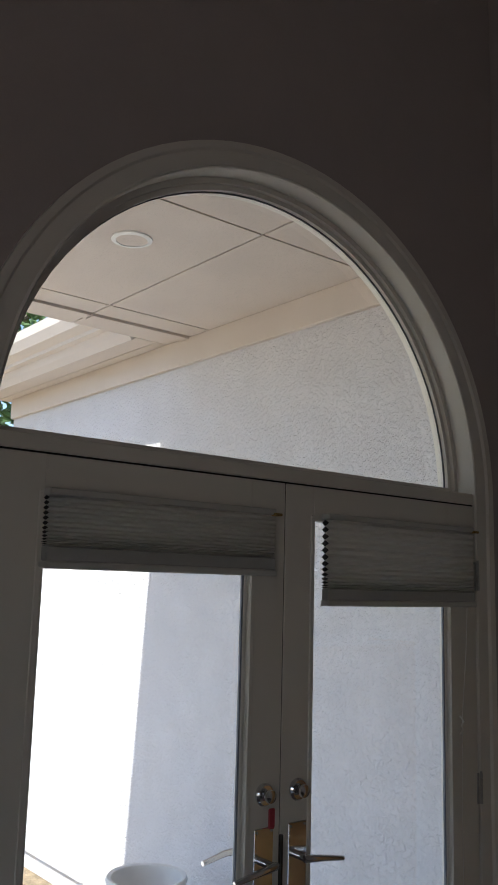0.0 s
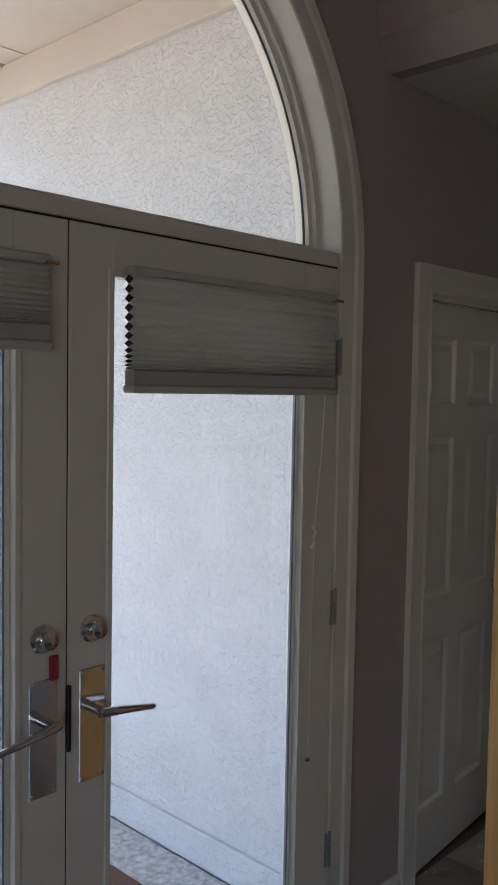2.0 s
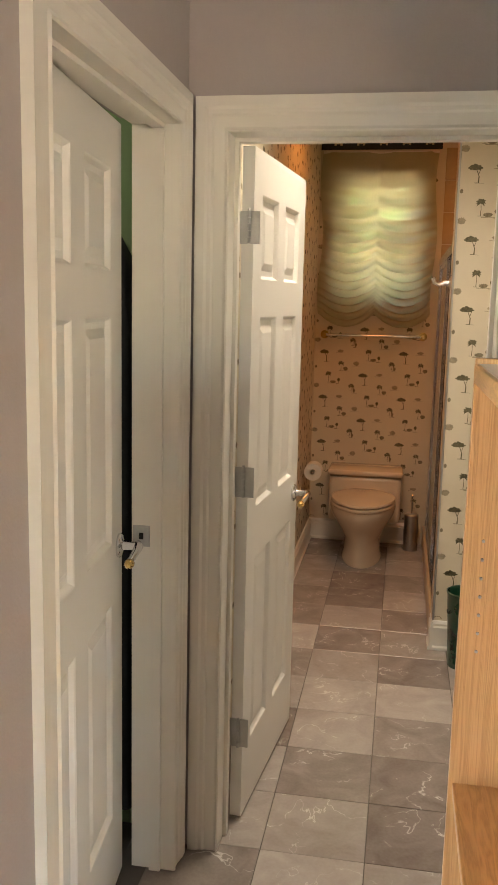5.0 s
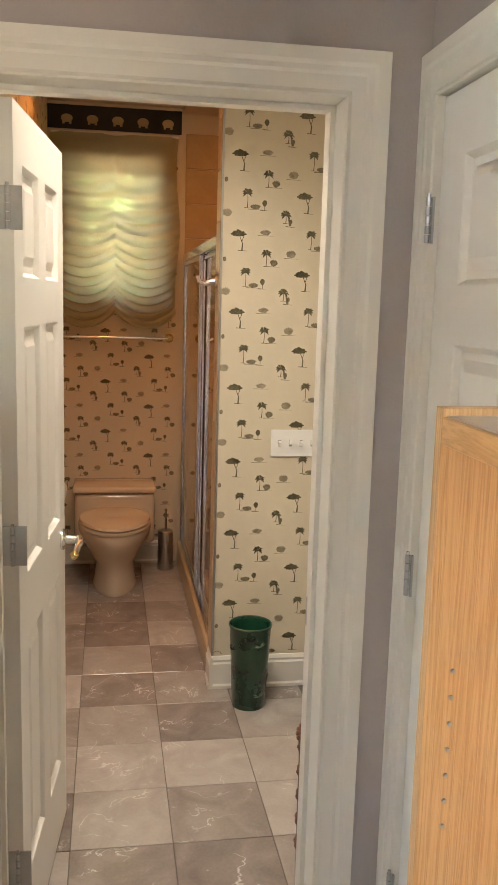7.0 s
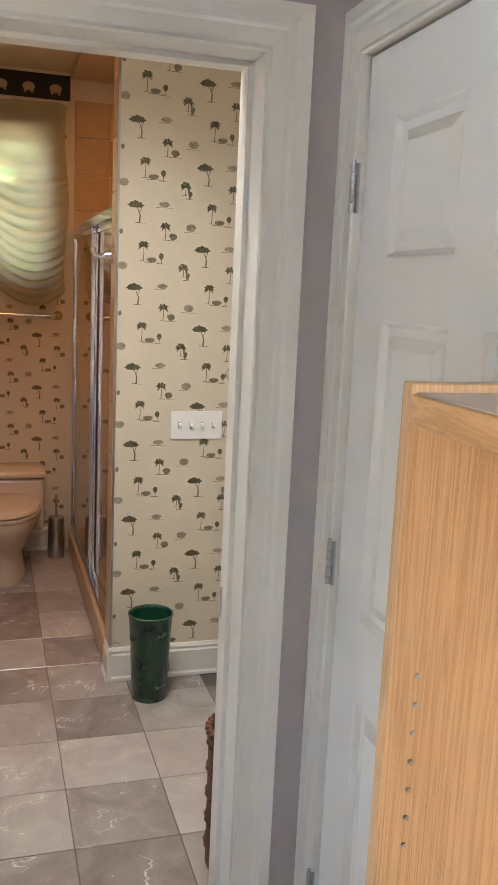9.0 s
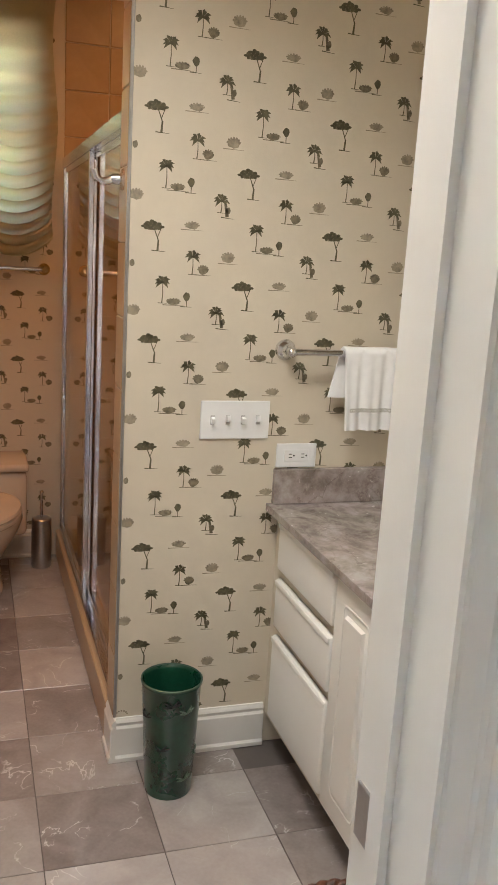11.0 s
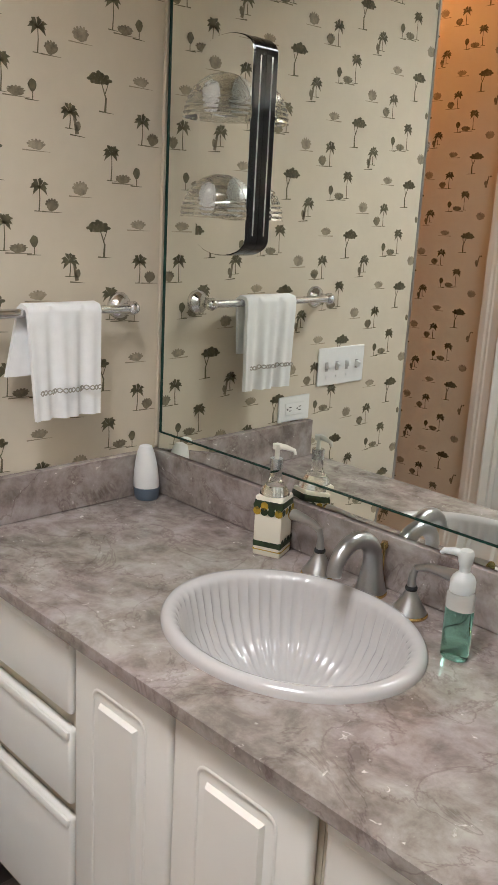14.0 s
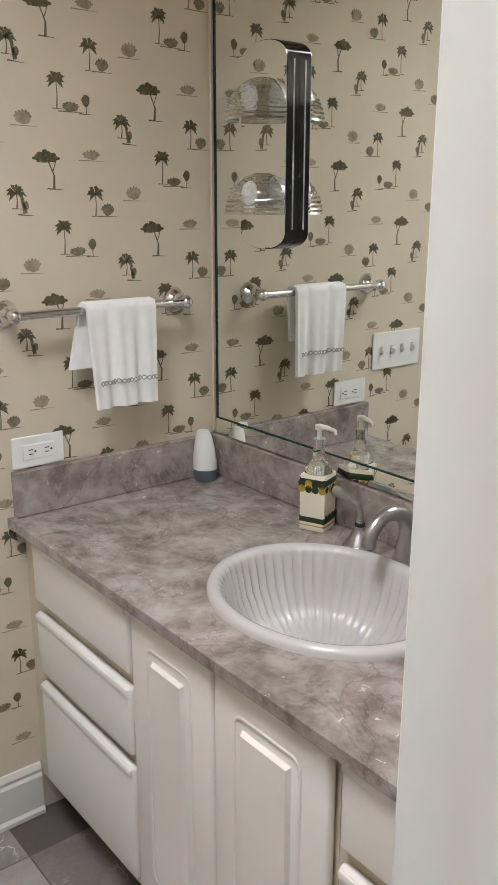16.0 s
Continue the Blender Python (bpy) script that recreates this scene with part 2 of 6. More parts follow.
n, l = M_STUCCO.node_tree.nodes, M_STUCCO.node_tree.links
st = n.new("ShaderNodeTexNoise")
st.inputs["Scale"].default_value, st.inputs["Detail"].default_value, st.inputs["Distortion"].default_value = 48, 4, 0.5
l.new(n["Texture Coordinate"].outputs["Object"], st.inputs["Vector"])
sr = n.new("ShaderNodeMapRange")
sr.inputs[1].default_value, sr.inputs[2].default_value = 0.40, 0.56
l.new(st.outputs[0], sr.inputs[0])
sb = n.new("ShaderNodeBump")
sb.inputs["Distance"].default_value = 0.0028
l.new(sr.outputs[0], sb.inputs["Height"])
l.new(sb.outputs[0], n["Principled BSDF"].inputs["Normal"])
# hollows of the relief take a darker colour, painting in their shade
sm = n.new("ShaderNodeMix")
sm.data_type, sm.blend_type = "RGBA", "MULTIPLY"
sd = n.new("ShaderNodeMapRange")
sd.inputs[1].default_value, sd.inputs[2].default_value, sd.inputs[3].default_value = 0.36, 0.50, 0.95
l.new(st.outputs[0], sd.inputs[0])
sm.inputs[0].default_value = 1.0
l.new(n["Mix"].outputs[2], sm.inputs[6])
l.new(sd.outputs[0], sm.inputs[7])
l.new(sm.outputs[2], n["Principled BSDF"].inputs["Base Color"])
M_SOFFIT = mat("porch_ceiling_paint", (0.66, 0.59, 0.53), 0.7, vary=0.05, scale=3)
M_DARK = mat("dark_gap", (0.02, 0.02, 0.02), 0.8)
M_CHROME = mat("chrome", (0.75, 0.75, 0.76), 0.14, 1.0, vary=0.05)
M_STEEL = mat("brushed_steel", (0.50, 0.50, 0.50), 0.32, 1.0, vary=0.08, scale=20)
M_BRASS = mat("brass", (0.70, 0.50, 0.20), 0.25, 1.0)
M_GLASS = glass_mat("window_glass", (0.97, 0.99, 0.98))
M_PORCELAIN = mat("pale_porcelain", (0.58, 0.555, 0.54), 0.2, vary=0.02, coat=0.3)
M_TOILET = mat("beige_porcelain", (0.62, 0.50, 0.38), 0.14, vary=0.02, coat=0.4)
M_WHITEP = mat("white_plastic", (0.82, 0.82, 0.80), 0.35, vary=0.02)
M_PINE = wood_mat("pine_board", (0.66, 0.38, 0.13), (0.53, 0.28, 0.085), "Z", 2.2, 0.36, True)
M_OAK = wood_mat("amber_wood", (0.68, 0.42, 0.205), (0.53, 0.295, 0.13), "Z", 5.0, 0.34)
M_GREENTIN = mat("green_painted_tin", (0.012, 0.085, 0.045), 0.28, vary=0.3, scale=9, coat=0.3)
M_MIRROR = mat("mirror_silver", (0.88, 0.91, 0.87), 0.1, 1.0, vary=0.0)
for l in list(M_MIRROR.node_tree.links):
    if l.to_socket.name == "Roughness":
        M_MIRROR.node_tree.links.remove(l)
M_MIRROR.node_tree.nodes["Principled BSDF"].inputs["Roughness"].default_value = 0.0
M_SHTILE = mat("tan_wall_tile", (0.52, 0.37, 0.22), 0.3, vary=0.08, scale=5)
M_CONCRETE = mat("pebbled_concrete", (0.74, 0.73, 0.70), 0.7, scale=42, bump=0.004, bump_scale=80, colour2=(0.24, 0.24, 0.25))


# ---- mesh helpers ----
ORIGIN = {}


def thing(name, at=(0, 0, 0), label="", category="", group="", kind="", m=None):
    """An Empty at a thing's base. With m the parts are built in its own axes, else in the world's."""
    ob = new(name)
    ob.empty_display_size = 0.05
    if m is None:
        ob.location = at
        ORIGIN[ob] = Vector(at)
    else:
        ob.matrix_world = m
        ORIGIN[ob] = Vector((0, 0, 0))
    return tagged(ob, label, category, group, kind)


def mesh_of(name, bm, material, smooth=None):
    me = bpy.data.meshes.new(name)
    bmesh.ops.recalc_face_normals(bm, faces=bm.faces)
    if smooth is not None:
        for f in bm.faces:
            f.smooth = True
        for e in bm.edges:
            if len(e.link_faces) == 2 and e.calc_face_angle() > radians(smooth):
                e.smooth = False
    bm.to_mesh(me)
    bm.free()
    if material:
        me.materials.append(material)
    return me


def part(name, bm, material, parent, label="", smooth=None):
    o = ORIGIN.get(parent, Vector((0, 0, 0)))
    bmesh.ops.translate(bm, vec=-o, verts=bm.verts)
    ob = new(name, mesh_of(name, bm, material, smooth))
    ob.parent = parent
    ORIGIN[ob] = o
    return tagged(ob, label)


def solo(name, bm, material, label="", category="", group="", kind="", smooth=None):
    """A top-level thing or piece of the setting of one mesh, in the world's axes."""
    return tagged(new(name, mesh_of(name, bm, material, smooth)), label, category, group, kind)


def box(bm, x0, x1, y0, y1, z0, z1, bevel=0.0, seg=1):
    v = bmesh.ops.create_cube(bm, size=1.0, matrix=Matrix.Translation(((x0 + x1) / 2, (y0 + y1) / 2, (z0 + z1) / 2)) @ Matrix.Diagonal((abs(x1 - x0), abs(y1 - y0), abs(z1 - z0), 1)))["verts"]
    if bevel:
        es = list({e for q in v for e in q.link_edges})
        bmesh.ops.bevel(bm, geom=es, offset=bevel, segments=seg, affect="EDGES", profile=0.5)
    return bm


def B(*a, **k):
    return box(bmesh.new(), *a, **k)


def turned(bm, rings, n=28, m=None, caps=True, sx=1.0, sy=1.0, flute=0.0, flutes=0):
    """A lathe: rings of (radius, height), about z, placed by m."""
    m = m or Matrix.Identity(4)
    loops = []
    for r, h in rings:
        loop = []
        for i in range(n):
            a = 2 * math.pi * i / n
            q = r * (1 + (flute * math.cos(flutes * a) if flutes else 0))
            loop.append(bm.verts.new(m @ Vector((q * math.cos(a) * sx, q * math.sin(a) * sy, h))))
        loops.append(loop)
    for A, C in zip(loops, loops[1:]):
        for i in range(n):
            bm.faces.new((A[i], A[(i + 1) % n], C[(i + 1) % n], C[i]))
    if caps:
        bm.faces.new(loops[0][::-1])
        bm.faces.new(loops[-1])
    return bm


def rod(bm, a, b, r, n=14, r2=None):
    a, b = Vector(a), Vector(b)
    d = b - a
    m = Matrix.Translation(a) @ d.to_track_quat("Z", "Y").to_matrix().to_4x4()
    return turned(bm, [(r, 0), (r if r2 is None else r2, d.length)], n, m)


def sweep(bm, path, radii, n=12):
    """A tube along a list of points with a radius at each."""
    path = [Vector(p) for p in path]
    loops = []
    for i, p in enumerate(path):
        d = (path[min(i + 1, len(path) - 1)] - path[max(i - 1, 0)]).normalized()
        q = d.to_track_quat("Z", "Y").to_matrix()
        loops.append([bm.verts.new(p + q @ Vector((radii[i] * math.cos(2 * math.pi * k / n), radii[i] * math.sin(2 * math.pi * k / n), 0))) for k in range(n)])
    for A, C in zip(loops, loops[1:]):
        best = min(range(n), key=lambda s: (A[0].co - C[s].co).length)
        for k in range(n):
            bm.faces.new((A[k], A[(k + 1) % n], C[(k + 1 + best) % n], C[(k + best) % n]))
    bm.faces.new(loops[0][::-1])
    bm.faces.new(loops[-1])
    return bm


def prism(bm, outline, depth, m):
    """A flat outline (u, v) given depth along its normal, placed by m (u, v, w axes)."""
    lo = [bm.verts.new(m @ Vector((u, v, 0))) for u, v in outline]
    hi = [bm.verts.new(m @ Vector((u, v, depth))) for u, v in outline]
    k = len(outline)
    bm.faces.new(lo[::-1])
    bm.faces.new(hi)
    for i in range(k):
        bm.faces.new((lo[i], lo[(i + 1) % k], hi[(i + 1) % k], hi[i]))
    return bm


def profile_run(bm, prof, a, b, out, up, mitre0=0.0, mitre1=0.0):
    """A moulding: prof of (out, up) swept from a to b; mitres lengthen the ends with 'up'."""
    a, b, out, up = Vector(a), Vector(b), Vector(out), Vector(up)
    d = (b - a).normalized()
    A = [bm.verts.new(a + out * o + up * u - d * (u * mitre0)) for o, u in prof]
    C = [bm.verts.new(b + out * o + up * u + d * (u * mitre1)) for o, u in prof]
    k = len(prof)
    for i in range(k):
        bm.faces.new((A[i], A[(i + 1) % k], C[(i + 1) % k], C[i]))
    bm.faces.new(A[::-1])
    bm.faces.new(C)
    return bm


# outline of a casing: out from the wall, up from the inner edge
CASING = [(0, 0), (0.012, 0), (0.016, 0.004), (0.012, 0.012), (0.013, 0.040), (0.017, 0.046), (0.017, 0.056), (0.021, 0.064), (0.022, 0.088), (0, 0.088)]
CASE_W = 0.088
BASE = [(0, 0), (0.022, 0), (0.022, 0.012), (0.016, 0.020), (0.016, 0.108), (0.011, 0.116), (0.013, 0.126), (0.006, 0.140), (0, 0.140)]


def casing(parent, u0, u1, top, place, out, ulabel="casing"):
    """Three mitred mouldings round an opening from u0 to u1, floor to top; place(u, z) gives the wall's points."""
    ux = (place(1, 0) - place(0, 0)).normalized()
    zz = Vector((0, 0, 1))
    bm = bmesh.new()
    profile_run(bm, CASING, place(u0, 0), place(u0, top), out, -ux, 0, 1)
    part("casing", bm, M_TRIM, parent)
    bm = bmesh.new()
    profile_run(bm, CASING, place(u1, 0), place(u1, top), out, ux, 0, 1)
    part("casing", bm, M_TRIM, parent)
    bm = bmesh.new()
    profile_run(bm, CASING, place(u0, top), place(u1, top), out, zz, 1, 1)
    part("casing", bm, M_TRIM, parent)


def six_panel_leaf(parent, w, h, t, material=None):
    """A six-panel leaf in its own axes: x from the hinge, y through it, z up; panels sunk on both faces."""
    material = material or M_DOOR
    bm = bmesh.new()
    s, mid = 0.105 * w / 0.76, 0.10 * w / 0.76
    pw = (w - 2 * s - mid) / 2
    rows = [(0.22, 0.22 + 0.60 * h / 2.03), (0.22 + 0.60 * h / 2.03 + 0.16, h - 0.12 - 0.24 - 0.11), (h - 0.12 - 0.24, h - 0.12)]
    xs = sorted({0, s, s + pw, s + pw + mid, w - s, w})
    zs = sorted({0, h, *[z for r in rows for z in r]})
    holes = [(x0, x1, z0, z1) for x0, x1 in ((s, s + pw), (s + pw + mid, w - s)) for z0, z1 in rows]
    for y in (0, t):
        sign = 1 if y == 0 else -1
        g = {(x, z): bm.verts.new((x, y, z)) for x in xs for z in zs}
        for x0, x1 in zip(xs, xs[1:]):
            for z0, z1 in zip(zs, zs[1:]):
                if any(abs(x0 - a) < 1e-6 and z0 >= c - 1e-6 and z1 <= d + 1e-6 for a, b, c, d in holes):
                    continue
                bm.faces.new((g[x0, z0], g[x1, z0], g[x1, z1], g[x0, z1]))
        for a, b, c, d in holes:
            prev = [g[a, c], g[b, c], g[b, d], g[a, d]]
            for ins, dep in ((0.004, 0.003), (0.011, 0.0135), (0.026, 0.0135), (0.048, 0.004)):
                cur = [bm.verts.new((x, y + sign * dep, z)) for x, z in ((a + ins, c + ins), (b - ins, c + ins), (b - ins, d - ins), (a + ins, d - ins))]
                for i in range(4):
                    bm.faces.new((prev[i], prev[(i + 1) % 4], cur[(i + 1) % 4], cur[i]))
                prev = cur
            bm.faces.new(prev)
    c = [(0, 0), (w, 0), (w, h), (0, h)]
    bmesh.ops.remove_doubles(bm, verts=bm.verts, dist=1e-6)
    for (xa, za), (xb, zb) in zip(c, c[1:] + c[:1]):
        q = [bm.verts.new(p) for p in ((xa, 0, za), (xb, 0, zb), (xb, t, zb), (xa, t, za))]
        bm.faces.new(q)
    return part("leaf", bm, material, parent)


def hinge(parent, m, size=0.09, material=None, plate=0.030):
    """A butt hinge: two plates and a knuckle, in its own axes (z along the pin)."""
    bm = bmesh.new()
    box(bm, -plate, -0.004, 0.001, 0.005, -size / 2, size / 2)
    box(bm, 0.004, plate, 0.001, 0.005, -size / 2, size / 2)
    for k in range(5):
        rod(bm, (0, -0.004, -size / 2 + k * size / 5 + 0.001), (0, -0.004, -size / 2 + (k + 1) * size / 5 - 0.001), 0.0055, 10)
    rod(bm, (0, -0.004, size / 2), (0, -0.004, size / 2 + 0.006), 0.004, 8)
    bm.transform(m)
    return part("hinge", bm, material or M_STEEL, parent)

# ---- plan ----
NW, DW, SW = 2.02, 4.02, 1.03      # faces of the hall's north wall, the bathroom door's wall and the south wall
WX, MY, FX = 5.722, 0.20, 7.55     # towel wall, mirror wall and window wall of the bathroom
HALL_Z, FOYER_Z, BATH_Z = 2.66, 4.6, 2.74
FC, FR, SPRING = 1.698, 0.905, 2.10   # middle of the french doors, half their width, foot of the arch


def slab(name, x0, x1, y0, y1, z0, z1, material, label, category="wall"):
    return solo(name, B(x0, x1, y0, y1, z0, z1), material, label, category, kind="structure")


# north wall with the arched opening and the closet's doorway
def arch_band(bm, cx, cz, r0, r1, y0, y1, steps=40):
    """A half ring between two radii, with depth from y0 to y1."""
    rings = []
    for i in range(steps + 1):
        a = math.pi * i / steps
        rings.append([bm.verts.new((cx + r * math.cos(a), y, cz + r * math.sin(a))) for r, y in ((r0, y0), (r1, y0), (r1, y1), (r0, y1))])
    for p, q in zip(rings, rings[1:]):
        for k in range(4):
            bm.faces.new((p[k], p[(k + 1) % 4], q[(k + 1) % 4], q[k]))
    bm.faces.new(rings[0])
    bm.faces.new(rings[-1][::-1])
    return bm


def arch_wall(bm, x0, x1, y0, y1, z1, cx, r, spring):
    box(bm, x0, cx - r, y0, y1, 0, z1)
    for y in (y0, y1):
        lo = [bm.verts.new((cx + r * math.cos(math.pi * i / 40), y, spring + r * math.sin(math.pi * i / 40))) for i in range(41)]
        hi = [bm.verts.new((v.co.x, y, z1)) for v in lo]
        for i in range(40):
            bm.faces.new((lo[i], lo[i + 1], hi[i + 1], hi[i]))
    for i in range(40):
        a, b = math.pi * i / 40, math.pi * (i + 1) / 40
        bm.faces.new([bm.verts.new((cx + r * math.cos(q), y, spring + r * math.sin(q))) for q, y in ((a, y0), (b, y0), (b, y1), (a, y1))])
    return bm


CL0, CL1, DOOR_H = 3.086, 3.894, 2.037
bm = arch_wall(bmesh.new(), -2.6, FC + FR, NW, NW + 0.15, FOYER_Z, FC, FR + 0.022, SPRING)
box(bm, FC + FR + 0.022, CL0 - 0.018, NW, NW + 0.15, 0, FOYER_Z)
box(bm, CL0 - 0.018, CL1 + 0.018, NW, NW + 0.15, DOOR_H + 0.018, FOYER_Z)
box(bm, CL1 + 0.018, 4.15, NW, NW + 0.113, 0, FOYER_Z)
solo("wall_north", bm, M_WALL,
     "mauve-grey painted hall wall with an arched doorway", "wall", kind="structure")
# wall with the bathroom's doorway
BD0, BD1 = 1.208, 1.907
JT = 0.018                         # thickness of the door jambs
bm = bmesh.new()
box(bm, DW, 4.15, BD1 + JT, NW, 0, HALL_Z)
box(bm, DW, 4.15, SW - 0.12, BD0 - JT, 0, HALL_Z)
box(bm, DW, 4.15, BD0 - JT, BD1 + JT, DOOR_H + JT, HALL_Z)
solo("wall_bathroom_door", bm, M_WALL, "mauve-grey painted wall round the bathroom doorway", "wall", kind="structure")
# south wall of the hall with a doorway
SD0, SD1 = 3.12, 3.945
bm = bmesh.new()
box(bm, 2.77, SD0 - JT, SW - 0.12, SW, 0, HALL_Z)
box(bm, SD1 + JT, DW, SW - 0.12, SW, 0, HALL_Z)
box(bm, SD0 - JT, SD1 + JT, SW - 0.12, SW, DOOR_H + JT, HALL_Z)
WALL_S = solo("wall_south", bm, M_WALL, "mauve-grey painted hall wall with a white door", "wall", kind="structure")
EX = 2.77                          # east side of the high foyer, where the low hall begins
slab("wall_foyer_east", EX, EX + 0.12, -3.0, SW - 0.12, 0, FOYER_Z, M_WALL, "mauve-grey painted foyer wall beside the hall")
# the wall above the hall's opening, with a sloped lower edge down to the hall's ceiling
bm = bmesh.new()
prism(bm, [(EX, 2.748), (EX + 0.065, HALL_Z), (EX + 0.12, HALL_Z), (EX + 0.12, FOYER_Z), (EX, FOYER_Z)], NW - (SW - 0.12), Matrix(((1, 0, 0, 0), (0, 0, 1, SW - 0.12), (0, 1, 0, 0), (0, 0, 0, 1))))
solo("wall_header", bm, M_WALL, "mauve-grey painted wall above the hall opening", "wall", kind="structure")
slab("wall_foyer_south", -2.72, EX + 0.12, -3.12, -3.0, 0, FOYER_Z, M_WALL, "mauve-grey painted foyer wall")
# west wall with a wide window opening
bm = bmesh.new()
box(bm, -2.72, -2.6, -0.6, NW, 0, FOYER_Z)
box(bm, -2.72, -2.6, -3.0, -2.5, 0, FOYER_Z)
box(bm, -2.72, -2.6, -2.5, -0.6, 0, 0.5)
box(bm, -2.72, -2.6, -2.5, -0.6, 2.3, FOYER_Z)
solo("wall_foyer_west", bm, M_WALL, "mauve-grey painted foyer wall with a wide window opening", "wall", kind="structure")
slab("ceiling_foyer", -2.72, EX + 0.12, -3.12, NW + 0.15, FOYER_Z, FOYER_Z + 0.1, M_CEIL, "off-white painted high foyer ceiling", "ceiling")
slab("ceiling_hall", EX + 0.12, DW, SW, NW, HALL_Z, HALL_Z + 0.1, M_CEIL, "off-white painted low hall ceiling", "ceiling")

# bathroom shell
TOP = BATH_Z
BN0, BN1 = 5.07, 5.83              # doorway in the bathroom's north wall
bm = bmesh.new()
box(bm, 4.15, BN0 - 0.018, NW, NW + 0.12, 0, TOP)
box(bm, BN1 + 0.018, FX + 0.15, NW, NW + 0.12, 0, TOP)
box(bm, BN0 - 0.018, BN1 + 0.018, NW, NW + 0.12, DOOR_H + 0.018, TOP)
solo("wall_bathroom_north", bm, M_PAPER, "cream printed wallpaper wall beside the toilet", "wall", kind="structure")
bm = bmesh.new()
WIN = (1.40, 1.87, 1.62, 2.41)
box(bm, FX, FX + 0.15, MY - 0.12, WIN[0], 0, TOP)
box(bm, FX, FX + 0.15, WIN[1], NW, 0, TOP)
box(bm, FX, FX + 0.15, WIN[0], WIN[1], 0, WIN[2])
box(bm, FX, FX + 0.15, WIN[0], WIN[1], WIN[3], TOP)
solo("wall_window", bm, M_PAPER, "cream printed wallpaper wall with a curtained window", "wall", kind="structure")
slab("wall_towel", WX, WX + 0.11, MY, 1.232, 0, TOP, M_PAPER, "cream wallpaper wall with printed trees, switches and a towel bar")
slab("wall_mirror", 4.15, FX, MY - 0.12, MY, 0, TOP, M_PAPER, "cream printed wallpaper wall behind the vanity mirror")
bm = bmesh.new()
box(bm, 4.15, 4.164, MY, BD0 - 0.09, 0, TOP)
box(bm, 4.15, 4.164, BD1 + 0.09, NW, 0, TOP)
box(bm, 4.15, 4.164, BD0 - 0.09, BD1 + 0.09, DOOR_H + 0.09, TOP)
box(bm, 4.03, 4.15, MY - 0.12, SW - 0.12, 0, TOP)
box(bm, 4.03, 4.15, SW - 0.12, NW, HALL_Z + 0.1, TOP)
solo("wall_bathroom_west", bm, M_PAPER, "cream printed wallpaper wall round the bathroom doorway", "wall", kind="structure")
slab("ceiling_bathroom", 4.03, FX + 0.15, MY - 0.12, NW + 0.12, TOP, TOP + 0.1, mat("tan_ceiling_paint", (0.60, 0.48, 0.33), 0.7, vary=0.04), "tan painted bathroom ceiling", "ceiling")

# floors: a grouted bed, tiles laid on it at the end of the file
slab("floor", -2.72, FX + 0.15, -3.12, NW + 0.15, -0.12, -0.004, M_GROUT, "dark grout bed under grey-pink stone floor tiles", "floor")

# ---- outside: porch, wing wall, garden ----
solo("ground", B(-150, 150, -150, 150, -0.34, -0.14), mat("mulch_ground", (0.36, 0.28, 0.18), 0.95, vary=0.3, scale=8, bump=0.02, bump_scale=30), "dry brown mulch garden ground", "ground", kind="structure")
slab("porch_floor", -2.6, 2.75, NW + 0.15, 4.3, -0.14, -0.03, M_CONCRETE, "pebbled grey concrete porch slab", "pavement")
SX = 2.775
slab("wall_wing", SX, SX + 0.25, NW + 0.15, 6.5, -0.14, 3.6, M_STUCCO, "rough white stucco outer wall of the house wing")
bm = bmesh.new()
box(bm, SX - 0.02, SX, NW + 0.15, 6.5, -0.03, 0.10, 0.004)
solo("trim_plinth", bm, M_STUCCO, "low white plinth along the stucco wall", "trim", kind="structure")
bm = bmesh.new()
box(bm, SX - 0.03, SX, NW + 0.15, 6.5, 3.0, 3.157, 0.004)
solo("trim_frieze", bm, M_SOFFIT, "cream painted frieze board under the porch ceiling", "trim", kind="structure")
# boarded porch ceiling with open joints
bm = bmesh.new()
xs, ys = (-0.2, 0.6, 1.35, 2.12, SX), (NW + 0.15, 2.66, 3.88, 4.06, 4.15, 4.30)
for i, (x0, x1) in enumerate(zip(xs, xs[1:])):
    for k, (y0, y1) in enumerate(zip(ys, ys[1:])):
        box(bm, x0 + 0.005, x1 - 0.005, y0 + 0.006, y1 - 0.006, 3.157 - (0.012 if k == 3 else 0), 3.19)
box(bm, -0.2, SX, NW + 0.15, 4.30, 3.19, 3.40)
solo("porch_ceiling", bm, M_SOFFIT, "pale boarded porch ceiling with dark joints", "ceiling", kind="structure")
bm = bmesh.new()
turned(bm, [(0.085, 3.157), (0.085, 3.150), (0.066, 3.147), (0.066, 3.160)], 32, Matrix.Translation((1.745, 3.055, 0)), caps=False)
pl = thing("recessed_light", (1.745, 3.055, 3.15), "white round recessed porch ceiling light, unlit", "ceiling light")
part("trim_ring", bm, M_WHITEP, pl, smooth=40)
part("lens", turned(bmesh.new(), [(0.066, 3.150), (0.066, 3.153)], 28, Matrix.Translation((1.745, 3.055, 0))), M_SOFFIT, pl)
